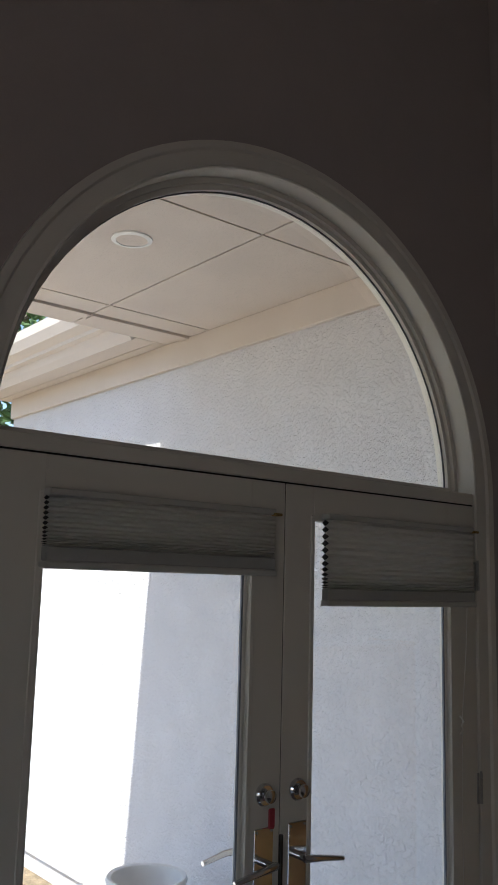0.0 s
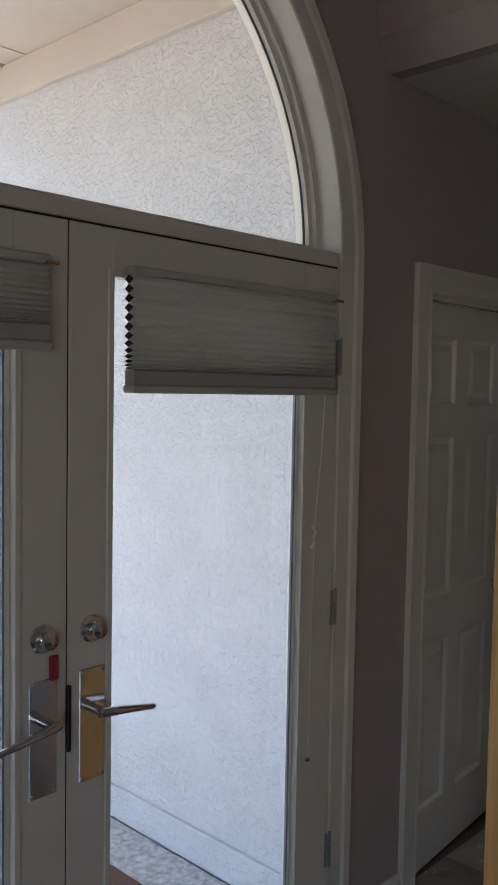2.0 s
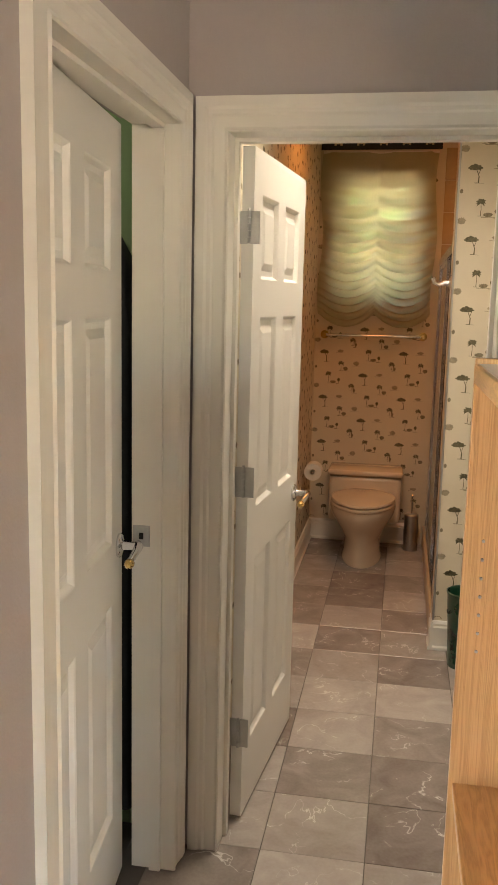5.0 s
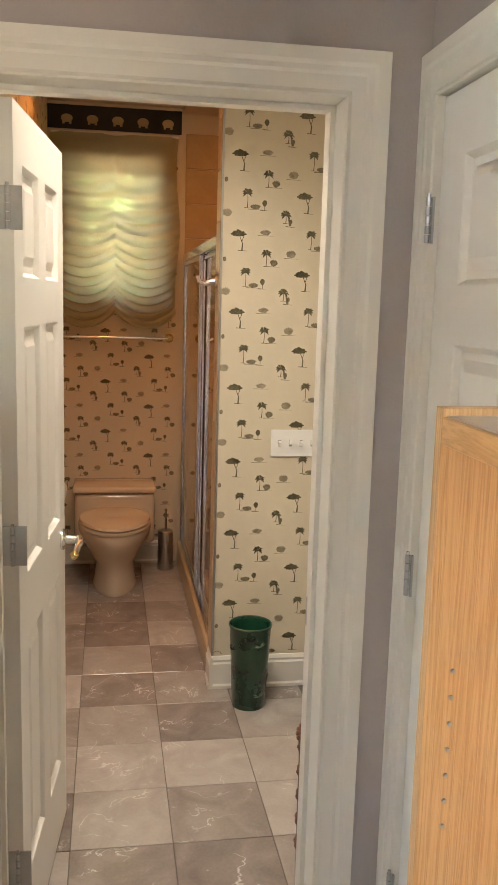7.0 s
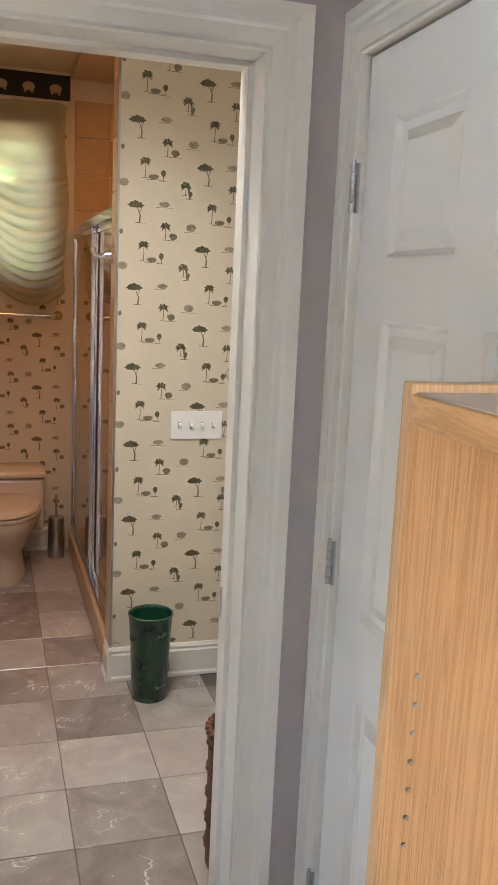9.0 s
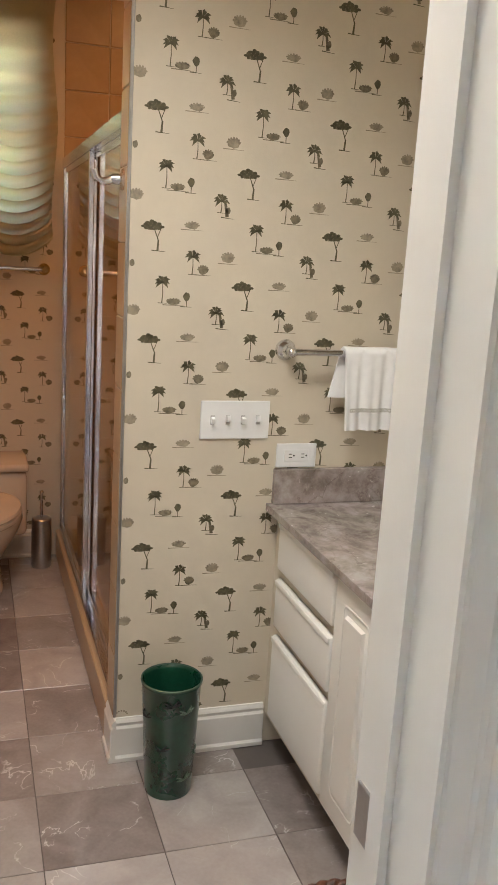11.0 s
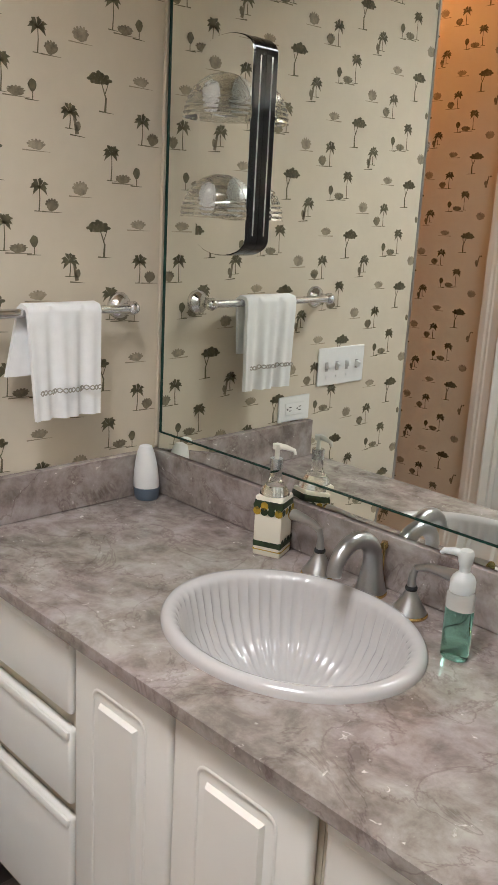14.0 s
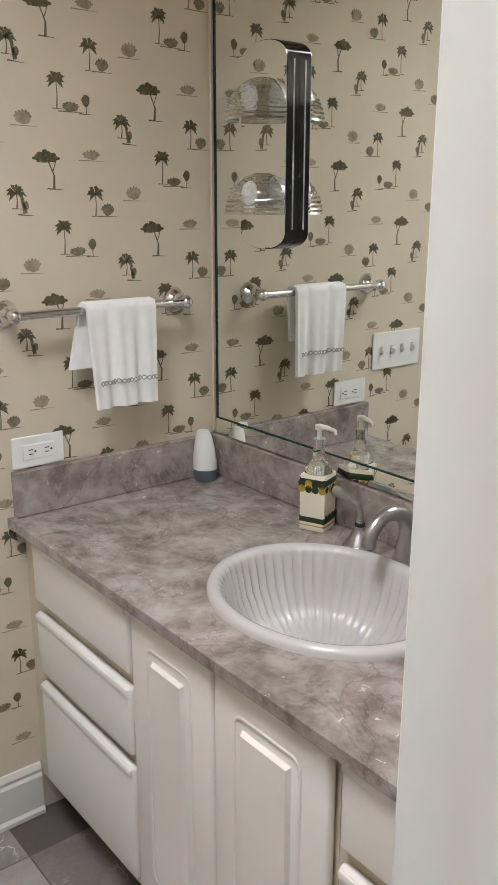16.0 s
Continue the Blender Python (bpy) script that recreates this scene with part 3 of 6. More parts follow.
# roof edge of the wing: boxed eave, fascia and gutter
bm = bmesh.new()
box(bm, SX - 0.10, SX, 4.302, 6.6, 3.157, 3.19)
box(bm, SX - 0.25, SX - 0.108, 4.302, 6.6, 3.157, 3.19)
box(bm, SX - 0.25, SX + 0.3, 4.302, 6.6, 3.19, 3.40)
profile_run(bm, [(0, 0), (0.02, -0.01), (0.05, 0.03), (0.07, 0.075), (0.11, 0.08), (0.115, 0.10), (0.17, 0.13), (0.20, 0.19), (0.21, 0.25), (0, 0.25)], (SX - 0.25, 4.302, 3.15), (SX - 0.25, 6.6, 3.15), (-1, 0, 0), (0, 0, 1))
solo("wing_eave", bm, M_SOFFIT, "cream painted boxed eave with a gutter on the house wing", "eave", kind="structure")
# planter on the porch
px, py = 2.355, 3.675
M_PLANTER = mat("chalky_white_planter", (0.74, 0.72, 0.68), 0.8, vary=0.08, scale=9, bump=0.002, bump_scale=40)
pot = thing("planter", (px, py, -0.03), "white footed garden planter on the porch slab", "planter")
bm = turned(bmesh.new(), [(0.115, 0), (0.125, 0.02), (0.11, 0.05), (0.075, 0.08), (0.07, 0.11), (0.10, 0.15), (0.135, 0.25), (0.155, 0.38), (0.165, 0.415), (0.185, 0.43), (0.190, 0.445), (0.182, 0.46), (0.165, 0.455), (0.150, 0.42), (0.135, 0.36)], 40, Matrix.Translation((px, py, -0.03)))
part("bowl", bm, M_PLANTER, pot, smooth=35)
part("soil", turned(bmesh.new(), [(0.134, 0.33), (0.132, 0.345), (0.06, 0.36)], 30, Matrix.Translation((px, py, -0.03))), mat("potting_soil", (0.20, 0.15, 0.10), 0.95, vary=0.3, scale=40, bump=0.006), pot)
solo("doormat", B(1.15, 2.52, NW + 0.22, 2.93, -0.03, -0.008, 0.006), mat("brown_coir", (0.16, 0.09, 0.06), 0.95, vary=0.3, scale=60, bump=0.006, bump_scale=200), "brown coir doormat on the porch", "doormat")
# garden tree
M_LEAF = mat("green_leaves", (0.10, 0.20, 0.05), 0.6, vary=0.3, scale=2)
M_BARK = mat("bark", (0.16, 0.12, 0.09), 0.9, vary=0.25, scale=12, bump=0.02, bump_scale=20)


def tree(x, y, h, spread, leaves, seed, label, leaf=1.0):
    rnd = random.Random(seed)
    t = thing("tree", (x, y, -0.14), label, "tree")
    bm = bmesh.new()
    sweep(bm, [(x, y, -0.2), (x + 0.05, y, h * 0.3), (x - 0.05, y + 0.1, h * 0.6), (x, y, h * 0.85)], [0.16, 0.13, 0.09, 0.03], 10)
    tips = []
    for i in range(9):
        a, z = rnd.uniform(0, 6.28), h * rnd.uniform(0.35, 0.75)
        e = Vector((x + spread * rnd.uniform(0.4, 0.9) * math.cos(a), y + spread * rnd.uniform(0.4, 0.9) * math.sin(a), z + h * rnd.uniform(0.1, 0.25)))
        sweep(bm, [(x, y, z), tuple((Vector((x, y, z)) + e) / 2 + Vector((0, 0, 0.1))), tuple(e)], [0.06, 0.04, 0.012], 7)
        tips += [e, (Vector((x, y, z + 0.3)) + e) / 2]
    part("trunk", bm, M_BARK, t, smooth=50)
    vs, fs = [], []
    for i in range(leaves):
        c = rnd.choice(tips) + Vector([rnd.gauss(0, spread * 0.22) for _ in range(3)])
        q = Euler([rnd.uniform(0, 6.28) for _ in range(3)]).to_matrix()
        s = rnd.uniform(0.05, 0.10) * leaf
        k = len(vs)
        for u, v in ((0, -1), (0.45, 0), (0, 1), (-0.45, 0)):
            vs.append(c + q @ Vector((u * s, v * s, 0.2 * s * abs(v))) - ORIGIN[t])
        fs.append((k, k + 1, k + 2, k + 3))
    me = bpy.data.meshes.new("crown")
    me.from_pydata(vs, [], fs)
    me.materials.append(M_LEAF)
    ob = new("crown", me)
    ob.parent = t
    return t


tree(2.2, 9.6, 6.0, 2.2, 5200, 3, "leafy green garden tree beyond the porch")
tree(4.4, 12.0, 7.5, 2.6, 5200, 4, "tall leafy green garden tree beyond the porch")
tree(11.2, 1.1, 5.4, 2.2, 30000, 5, "leafy green tree outside the bathroom window", 1.7)
tree(12.2, 2.8, 6.2, 2.4, 30000, 6, "broad leafy green tree outside the bathroom window", 1.7)

# ---- french doors ----
fd = thing("door_1", (FC, NW, 0), "pair of cream french doors with glass under an arch", "door", kind="structure")
YF = NW - 0.012
# frame: jambs, transom, arched reveal and casing
bm = bmesh.new()
box(bm, FC + FR, FC + FR + 0.022, NW - 0.004, NW + 0.15, 0, SPRING)
part("jamb", bm, M_TRIM, fd)
part("jamb", B(FC - FR - 0.022, FC - FR, NW - 0.004, NW + 0.15, 0, SPRING), M_TRIM, fd)
part("transom_bar", B(FC - FR, FC + FR, NW - 0.008, NW + 0.14, 2.064, 2.104, 0.003), M_TRIM, fd)
part("arch_reveal", arch_band(bmesh.new(), FC, SPRING, FR, FR + 0.022, NW - 0.004, NW + 0.15), M_TRIM, fd, smooth=30)
bm = bmesh.new()
arch_band(bm, FC, SPRING, FR - 0.035, FR, NW + 0.075, NW + 0.125)
arch_band(bm, FC, SPRING, FR - 0.018, FR, NW + 0.060, NW + 0.075)
box(bm, FC - FR, FC + FR, NW + 0.075, NW + 0.125, 2.104, 2.128)
part("arch_sash", bm, M_TRIM, fd, smooth=30)
part("arch_gasket", arch_band(bmesh.new(), FC, SPRING, FR - 0.038, FR - 0.035, NW + 0.090, NW + 0.096), mat("grey_glazing_seal", (0.10, 0.10, 0.11), 0.6), fd, smooth=30)
bm = bmesh.new()
r = FR - 0.034
prism(bm, [(FC + r * math.cos(math.pi * i / 40), SPRING + r * math.sin(math.pi * i / 40)) for i in range(41)], 0.005, Matrix(((1, 0, 0, 0), (0, 0, 1, NW + 0.095), (0, 1, 0, 0), (0, 0, 0, 1))))
pane = part("arch_pane", bm, M_GLASS, fd)
pane.visible_shadow = False
CP = [(0, 0), (0.014, 0), (0.018, 0.005), (0.014, 0.012), (0.014, 0.064), (0.022, 0.072), (0.024, 0.097), (0, 0.097)]
bm = bmesh.new()
profile_run(bm, CP, (FC + FR, NW, 0), (FC + FR, NW, SPRING), (0, -1, 0), (1, 0, 0))
part("casing", bm, M_TRIM, fd)
bm = bmesh.new()
profile_run(bm, CP, (FC - FR, NW, 0), (FC - FR, NW, SPRING), (0, -1, 0), (-1, 0, 0))
part("casing", bm, M_TRIM, fd)
bm = bmesh.new()
rings = []
for i in range(49):
    a = math.pi * i / 48
    k = 1.0 - 0.20 * math.sin(a)
    rings.append([bm.verts.new((FC + (FR + u * k) * math.cos(a), NW - o, SPRING + (FR + u * k) * math.sin(a))) for o, u in CP])
for p, q in zip(rings, rings[1:]):
    for k in range(len(CP)):
        bm.faces.new((p[k], p[(k + 1) % len(CP)], q[(k + 1) % len(CP)], q[k]))
part("arch_casing", bm, M_TRIM, fd, smooth=25)
part("threshold", B(FC - FR, FC + FR, NW + 0.0, NW + 0.16, -0.03, 0.008, 0.003), M_STEEL, fd)


def lever_set(parent, x, y, z, way, dead_z):
    """Long plate, lever and turn-knob above, on a face whose outward side is -y."""
    pl = part("lock_plate", B(x - 0.034, x + 0.034, y - 0.005, y, z - 0.162, z + 0.088, 0.002), M_CHROME, parent, "polished chrome lock plate")
    bm = bmesh.new()
    for sx in (-0.026, 0.026):
        for sz in (-0.153, 0.079):
            rod(bm, (x + sx, y - 0.007, z + sz), (x + sx, y - 0.004, z + sz), 0.004, 8)
    part("screws", bm, M_STEEL, pl)
    bm = bmesh.new()
    rod(bm, (x, y - 0.004, z), (x, y - 0.052, z), 0.011, 14)
    sweep(bm, [(x - way * 0.012, y - 0.046, z), (x + way * 0.01, y - 0.052, z), (x + way * 0.06, y - 0.055, z - 0.006), (x + way * 0.135, y - 0.050, z - 0.020)], [0.010, 0.011, 0.009, 0.007], 12)
    part("lever", bm, M_CHROME, parent, "polished chrome lever", smooth=40)
    bm = turned(bmesh.new(), [(0.031, 0), (0.031, 0.006), (0.026, 0.012), (0.012, 0.013), (0.011, 0.022), (0.018, 0.026), (0.017, 0.034), (0.006, 0.038)], 24, Matrix.Translation((x, y, dead_z)) @ Matrix.Rotation(radians(90), 4, "X"))
    part("deadbolt", bm, M_CHROME, parent, "round chrome deadbolt", smooth=35)


for s, x0, x1 in ((0, FC - FR + 0.004, FC - 0.0025), (1, FC + 0.0025, FC + FR - 0.004)):
    g0, g1 = (x0 + 0.135, x1 - 0.127) if s == 0 else (x0 + 0.112, x1 - 0.147)
    bm = bmesh.new()
    for a in ((x0, g0, 0.010, 2.058), (g1, x1, 0.010, 2.058), (g0, g1, 0.010, 0.22), (g0, g1, 1.955, 2.058)):
        box(bm, a[0], a[1], YF, NW + 0.033, a[2], a[3], 0.0015)
    for q, z0, z1 in ((g0, 0.22, 1.955), (g1, 0.22, 1.955)):
        sg = 1 if q == g0 else -1
        box(bm, q, q + sg * 0.012, NW - 0.002, NW + 0.022, z0, z1, 0.002)
        box(bm, q - sg * 0.016, q, YF - 0.006, YF, z0 - 0.016, z1 + 0.016, 0.002)
    box(bm, g0, g1, YF - 0.006, YF, 0.204, 0.22, 0.002)
    leaf = part("leaf", bm, M_TRIM, fd)
    pane = part("pane", B(g0 + 0.004, g1 - 0.004, NW + 0.008, NW + 0.014, 0.22, 1.955), M_GLASS, leaf)
    pane.visible_shadow = False
    part("glazing_edge", B(g1 - 0.018, g1 - 0.0125, NW + 0.0, NW + 0.0075, 0.22, 1.955), mat("grey_gasket", (0.30, 0.33, 0.38), 0.5), leaf)
    lx = 1.637 if s == 0 else 1.761
    lever_set(leaf, lx, YF, 1.018, -1 if s == 0 else 1, 1.192)
    if s == 0:
        bm = bmesh.new()
        box(bm, lx + 0.012, lx + 0.033, YF - 0.010, YF - 0.007, 1.102, 1.155, 0.003)
        part("key_tag", bm, mat("red_plastic", (0.45, 0.04, 0.07), 0.4), leaf, "red plastic key tag")
        bm = bmesh.new()
        rod(bm, (lx, NW + 0.033, 1.03), (lx, NW + 0.085, 1.03), 0.010)
        sweep(bm, [(lx, NW + 0.080, 1.03), (lx - 0.06, NW + 0.085, 1.026), (lx - 0.135, NW + 0.080, 1.014)], [0.010, 0.009, 0.007])
        part("outer_lever", bm, M_CHROME, leaf, "polished chrome lever", smooth=40)
# added dark strips fill the leaf gaps and paint the shade of open joints
part("gap_shade", B(FC - FR + 0.004, FC + FR - 0.004, NW - 0.006, NW + 0.030, 2.0582, 2.0638), M_DARK, fd, "dark strip drawing the shaded gap over the leaves")
part("gap_shade", B(FC - 0.0024, FC + 0.0024, NW - 0.007, NW + 0.030, 0.012, 2.058), M_DARK, fd, "dark strip drawing the shaded gap between the leaves")
part("gap_shade", B(FC + FR - 0.0039, FC + FR - 0.0002, NW - 0.006, NW + 0.030, 0.012, 2.058), M_DARK, fd, "dark strip drawing the shaded gap at the hinges")
for hz in (1.81, 1.095, 0.375):
    hinge(fd, pose(FC + FR - 0.002, NW - 0.019, hz), 0.10, plate=0.012)
part("astragal_bolt", B(FC - 0.004, FC + 0.006, YF - 0.010, YF, 0.936, 1.081, 0.002), mat("dark_bronze", (0.05, 0.045, 0.04), 0.4, 0.8), fd, "dark bronze bolt strip")

# pleated cellular blinds
M_BLIND = cloth_mat("grey_blind_cloth", (0.86, 0.84, 0.81), 0.30)
M_CELL_SHADE = mat("cell_mouth_shade", (0.03, 0.03, 0.03), 0.8)
M_BLIND2 = mat("blind_rail", (0.55, 0.55, 0.52), 0.4, vary=0.02)
M_BAND = mat("stacked_blind_cloth", (0.42, 0.42, 0.41), 0.8, vary=0.05, scale=20)


def blind(x0, x1, z0, z1, label):
    t = thing("pleated_blind", ((x0 + x1) / 2, YF, z0), label, "blind", "pleated blinds on the doors")
    y = YF - 0.006
    part("head_rail", B(x0, x1, y - 0.036, y, z1 - 0.018, z1, 0.003), M_BLIND2, t)
    part("bottom_rail", B(x0 - 0.004, x1 + 0.004, y - 0.040, y - 0.002, z0, z0 + 0.018, 0.004), M_BLIND2, t)
    part("lower_band", B(x0, x1, y - 0.036, y - 0.004, z0 + 0.018, z0 + 0.052, 0.003), M_BAND, t)
    bm = bmesh.new()
    top, bot, n = z1 - 0.018, z0 + 0.052, 13
    zs = [bot]
    for i in range(n):
        zs.append(zs[-1] + 0.35 + 1.0 * min(1, i / 7))
    zs = [bot + (z - bot) / (zs[-1] - bot) * (top - bot) for z in zs]
    front, back = [], []
    for i, (a, b) in enumerate(zip(zs, zs[1:])):
        front += [(y - 0.023, a), (y - 0.033, (a + b) / 2)]
        back += [(y - 0.018, a), (y - 0.002, (a + b) / 2)]
    front.append((y - 0.023, top))
    back.append((y - 0.018, top))
    for prof in (front, back):
        A = [bm.verts.new((x0, q, z)) for q, z in prof]
        C = [bm.verts.new((x1, q, z)) for q, z in prof]
        for i in range(len(A) - 1):
            bm.faces.new((A[i], A[i + 1], C[i + 1], C[i]))
    part("pleats", bm, M_BLIND, t)
    # dark caps paint the shade inside the open cells at the left side
    for a, b in zip(zs, zs[1:]):
        bm = bmesh.new()
        m = (a + b) / 2
        ring = [[bm.verts.new((xx, q, z)) for q, z in ((y - 0.018, a + 0.001), (y - 0.034, m), (y - 0.018, b - 0.001), (y - 0.006, m))] for xx in (x0 - 0.0015, x0 + 0.001)]
        bm.faces.new(ring[0][::-1])
        bm.faces.new(ring[1])
        for i in range(4):
            bm.faces.new((ring[0][i], ring[0][(i + 1) % 4], ring[1][(i + 1) % 4], ring[1][i]))
        part("cell_shade_cap", bm, M_CELL_SHADE, t)
    bm = bmesh.new()
    box(bm, x1 - 0.012, x1 + 0.016, y - 0.044, y - 0.002, z1 - 0.020, z1 - 0.012, 0.002)
    part("bracket", bm, M_BRASS, t)
    return t


blind(0.925, 1.628, 1.785, 1.975, "grey-green pleated blind drawn halfway up the door glass")
b2 = blind(1.836, 2.545, 1.703, 1.978, "grey-green pleated blind with a hanging pull cord")
bm = bmesh.new()
sweep(bm, [(2.512, YF - 0.030, 1.705), (2.507, YF - 0.026, 1.55), (2.500, YF - 0.012, 1.33)], [0.0016] * 3, 6)
sweep(bm, [(2.501, YF - 0.012, 1.30), (2.498, YF - 0.010, 1.0), (2.499, YF - 0.008, 0.68)], [0.0014] * 3, 6)
part("cord", bm, M_WHITEP, b2, "thin white cord")
bm = bmesh.new()
sweep(bm, [(2.500, YF - 0.004, 1.34), (2.502, YF - 0.016, 1.325), (2.500, YF - 0.010, 1.31), (2.497, YF - 0.016, 1.295), (2.500, YF - 0.004, 1.28)], [0.004] * 5, 8)
part("cleat", bm, M_WHITEP, b2, "white cord cleat")
part("cord_pin", turned(bmesh.new(), [(0.006, 0), (0.008, 0.006), (0.005, 0.012)], 12, Matrix.Translation((2.499, YF, 0.677)) @ Matrix.Rotation(radians(90), 4, "X")), M_CHROME, b2)

# ---- hall doors ----
N_UP = lambda u, z: Vector((u, NW, z))
D_UP = lambda u, z: Vector((DW, u, z))
S_UP = lambda u, z: Vector((u, SW, z))


def jambs(parent, along, a, b, c0, c1, top, stop):
    """Side and head jambs with a door stop; along: 'x' or 'y' is the way across the opening; c0..c1 through the wall."""
    def bx(u0, u1, w0, w1, z0, z1):
        return B(u0, u1, w0, w1, z0, z1) if along == "x" else B(w0, w1, u0, u1, z0, z1)
    for u0, u1, s0, s1 in ((a - JT, a, a, a + 0.011), (b, b + JT, b - 0.011, b)):
        j = part("jamb", bx(u0, u1, c0, c1, 0, top), M_TRIM, parent)
        part("door_stop", bx(s0, s1, *stop, 0, top - 0.011), M_TRIM, j)
    part("head_jamb", bx(a - JT, b + JT, c0, c1, top, top + JT), M_TRIM, parent)
    part("door_stop", bx(a, b, *stop, top - 0.011, top), M_TRIM, parent)


def lever(parent, x, y, z, sgn, way, material=None):
    """A small lever on a leaf's face in the leaf's own axes; sgn: outward side in y, way: where the lever points in x."""
    m = material or M_CHROME
    bm = turned(bmesh.new(), [(0.032, 0), (0.032, 0.005), (0.027, 0.010), (0.013, 0.013), (0.0115, 0.050)], 24, Matrix.Translation((x, y, z)) @ Matrix.Rotation(radians(90 if sgn < 0 else -90), 4, "X"))
    sweep(bm, [(x - way * 0.008, y + sgn * 0.050, z + 0.001), (x + way * 0.012, y + sgn * 0.056, z + 0.002), (x + way * 0.05, y + sgn * 0.056, z - 0.003), (x + way * 0.092, y + sgn * 0.050, z - 0.018)], [0.012, 0.0125, 0.010, 0.009], 14)
    h = part("door_handle", bm, m, parent, "chrome lever door handle with a brass tip", smooth=40)
    part("tip", turned(bmesh.new(), [(0.006, -0.015), (0.012, -0.007), (0.013, 0.004), (0.006, 0.013)], 14, Matrix.Translation((x + way * 0.094, y + sgn * 0.050, z - 0.020)) @ Matrix.Rotation(radians(90), 4, "Y")), M_BRASS, h, smooth=50)


# closet door, ajar into the closet
d2 = thing("door_2", (3.49, NW, 0), "white six-panel closet door standing slightly ajar", "door", kind="structure")
casing(d2, CL0, CL1, DOOR_H, N_UP, Vector((0, -1, 0)))
jambs(d2, "x", CL0, CL1, NW, NW + 0.113, DOOR_H, (NW + 0.028, NW + 0.059))
lf = thing("closet_door_leaf", m=pose(CL0 + 0.004, NW + 0.062, 0.012, 0, 0, 5.2))
lf.parent = d2
lf.matrix_parent_inverse = Matrix.Translation(-Vector(d2.location))
leaf = six_panel_leaf(lf, 0.782, 2.02, 0.035)
lever(lf, 0.745, 0, 0.955, -1, -1)
part("latch_plate", B(0.772, 0.783, 0.006, 0.030, 0.92, 0.99), M_STEEL, lf)
st_ = part("strike", B(CL1 - 0.003, CL1 + 0.001, NW + 0.062, NW + 0.109, 0.950, 1.008, 0.001), M_STEEL, d2, "steel strike plate")
part("latch_hole", B(CL1 - 0.0036, CL1 - 0.002, NW + 0.080, NW + 0.092, 0.970, 0.988), M_DARK, st_)

# bathroom door, standing open into the bathroom
d3 = thing("door_3", (DW, 1.56, 0), "white six-panel bathroom door standing wide open", "door", kind="structure")
casing(d3, BD0, BD1, DOOR_H, D_UP, Vector((-1, 0, 0)))
casing(d3, BD0, BD1, DOOR_H, lambda u, z: Vector((4.164, u, z)), Vector((1, 0, 0)))
jambs(d3, "y", BD0, BD1, DW, 4.164, DOOR_H, (4.085, 4.118))
lf = thing("bathroom_door_leaf", m=pose(4.176, 1.868, 0.012, 0, 0, -5.5))
lf.parent = d3
lf.matrix_parent_inverse = Matrix.Translation(-Vector(d3.location))
six_panel_leaf(lf, 0.685, 2.02, 0.035)
lever(lf, 0.625, 0, 0.91, -1, -1)
for hz in (1.80, 1.07, 0.28):
    hinge(lf, pose(-0.004, 0.012, hz, 0, 0, -88), 0.09)
part("strike", B(4.130, 4.165, BD0 - 0.001, BD0 + 0.003, 0.88, 0.95, 0.001), M_STEEL, d3, "steel strike plate")

# closed door in the south wall, behind the bookcase
d4 = thing("door_4", (3.51, SW, 0), "white six-panel hall door, closed, behind a bookcase", "door", kind="structure")
casing(d4, SD0, SD1, DOOR_H, S_UP, Vector((0, 1, 0)))
jambs(d4, "x", SD0, SD1, SW - 0.12, SW, DOOR_H, (SW - 0.075, SW - 0.042))
lf = thing("hall_door_leaf", m=pose(SD1 - 0.004, SW - 0.004, 0.012, 0, 0, 180))
lf.parent = d4
lf.matrix_parent_inverse = Matrix.Translation(-Vector(d4.location))
six_panel_leaf(lf, 0.815, 2.02, 0.035)
for hz in (1.80, 1.07, 0.33):
    hinge(d4, pose(SD1 - 0.001, SW + 0.014, hz, 0, 0, 180), 0.09, plate=0.012)

# closed door in the bathroom's north wall
d5 = thing("door_5", (5.45, NW, 0), "white six-panel door, closed, in the papered wall", "door", kind="structure")
casing(d5, BN0, BN1, DOOR_H, N_UP, Vector((0, -1, 0)))
jambs(d5, "x", BN0, BN1, NW, NW + 0.12, DOOR_H, (NW + 0.045, NW + 0.078))
lf = thing("linen_door_leaf", m=pose(BN0 + 0.004, NW + 0.079, 0.012))
lf.parent = d5
lf.matrix_parent_inverse = Matrix.Translation(-Vector(d5.location))
six_panel_leaf(lf, 0.752, 2.02, 0.035)
lever(lf, 0.06, 0, 0.91, -1, 1)

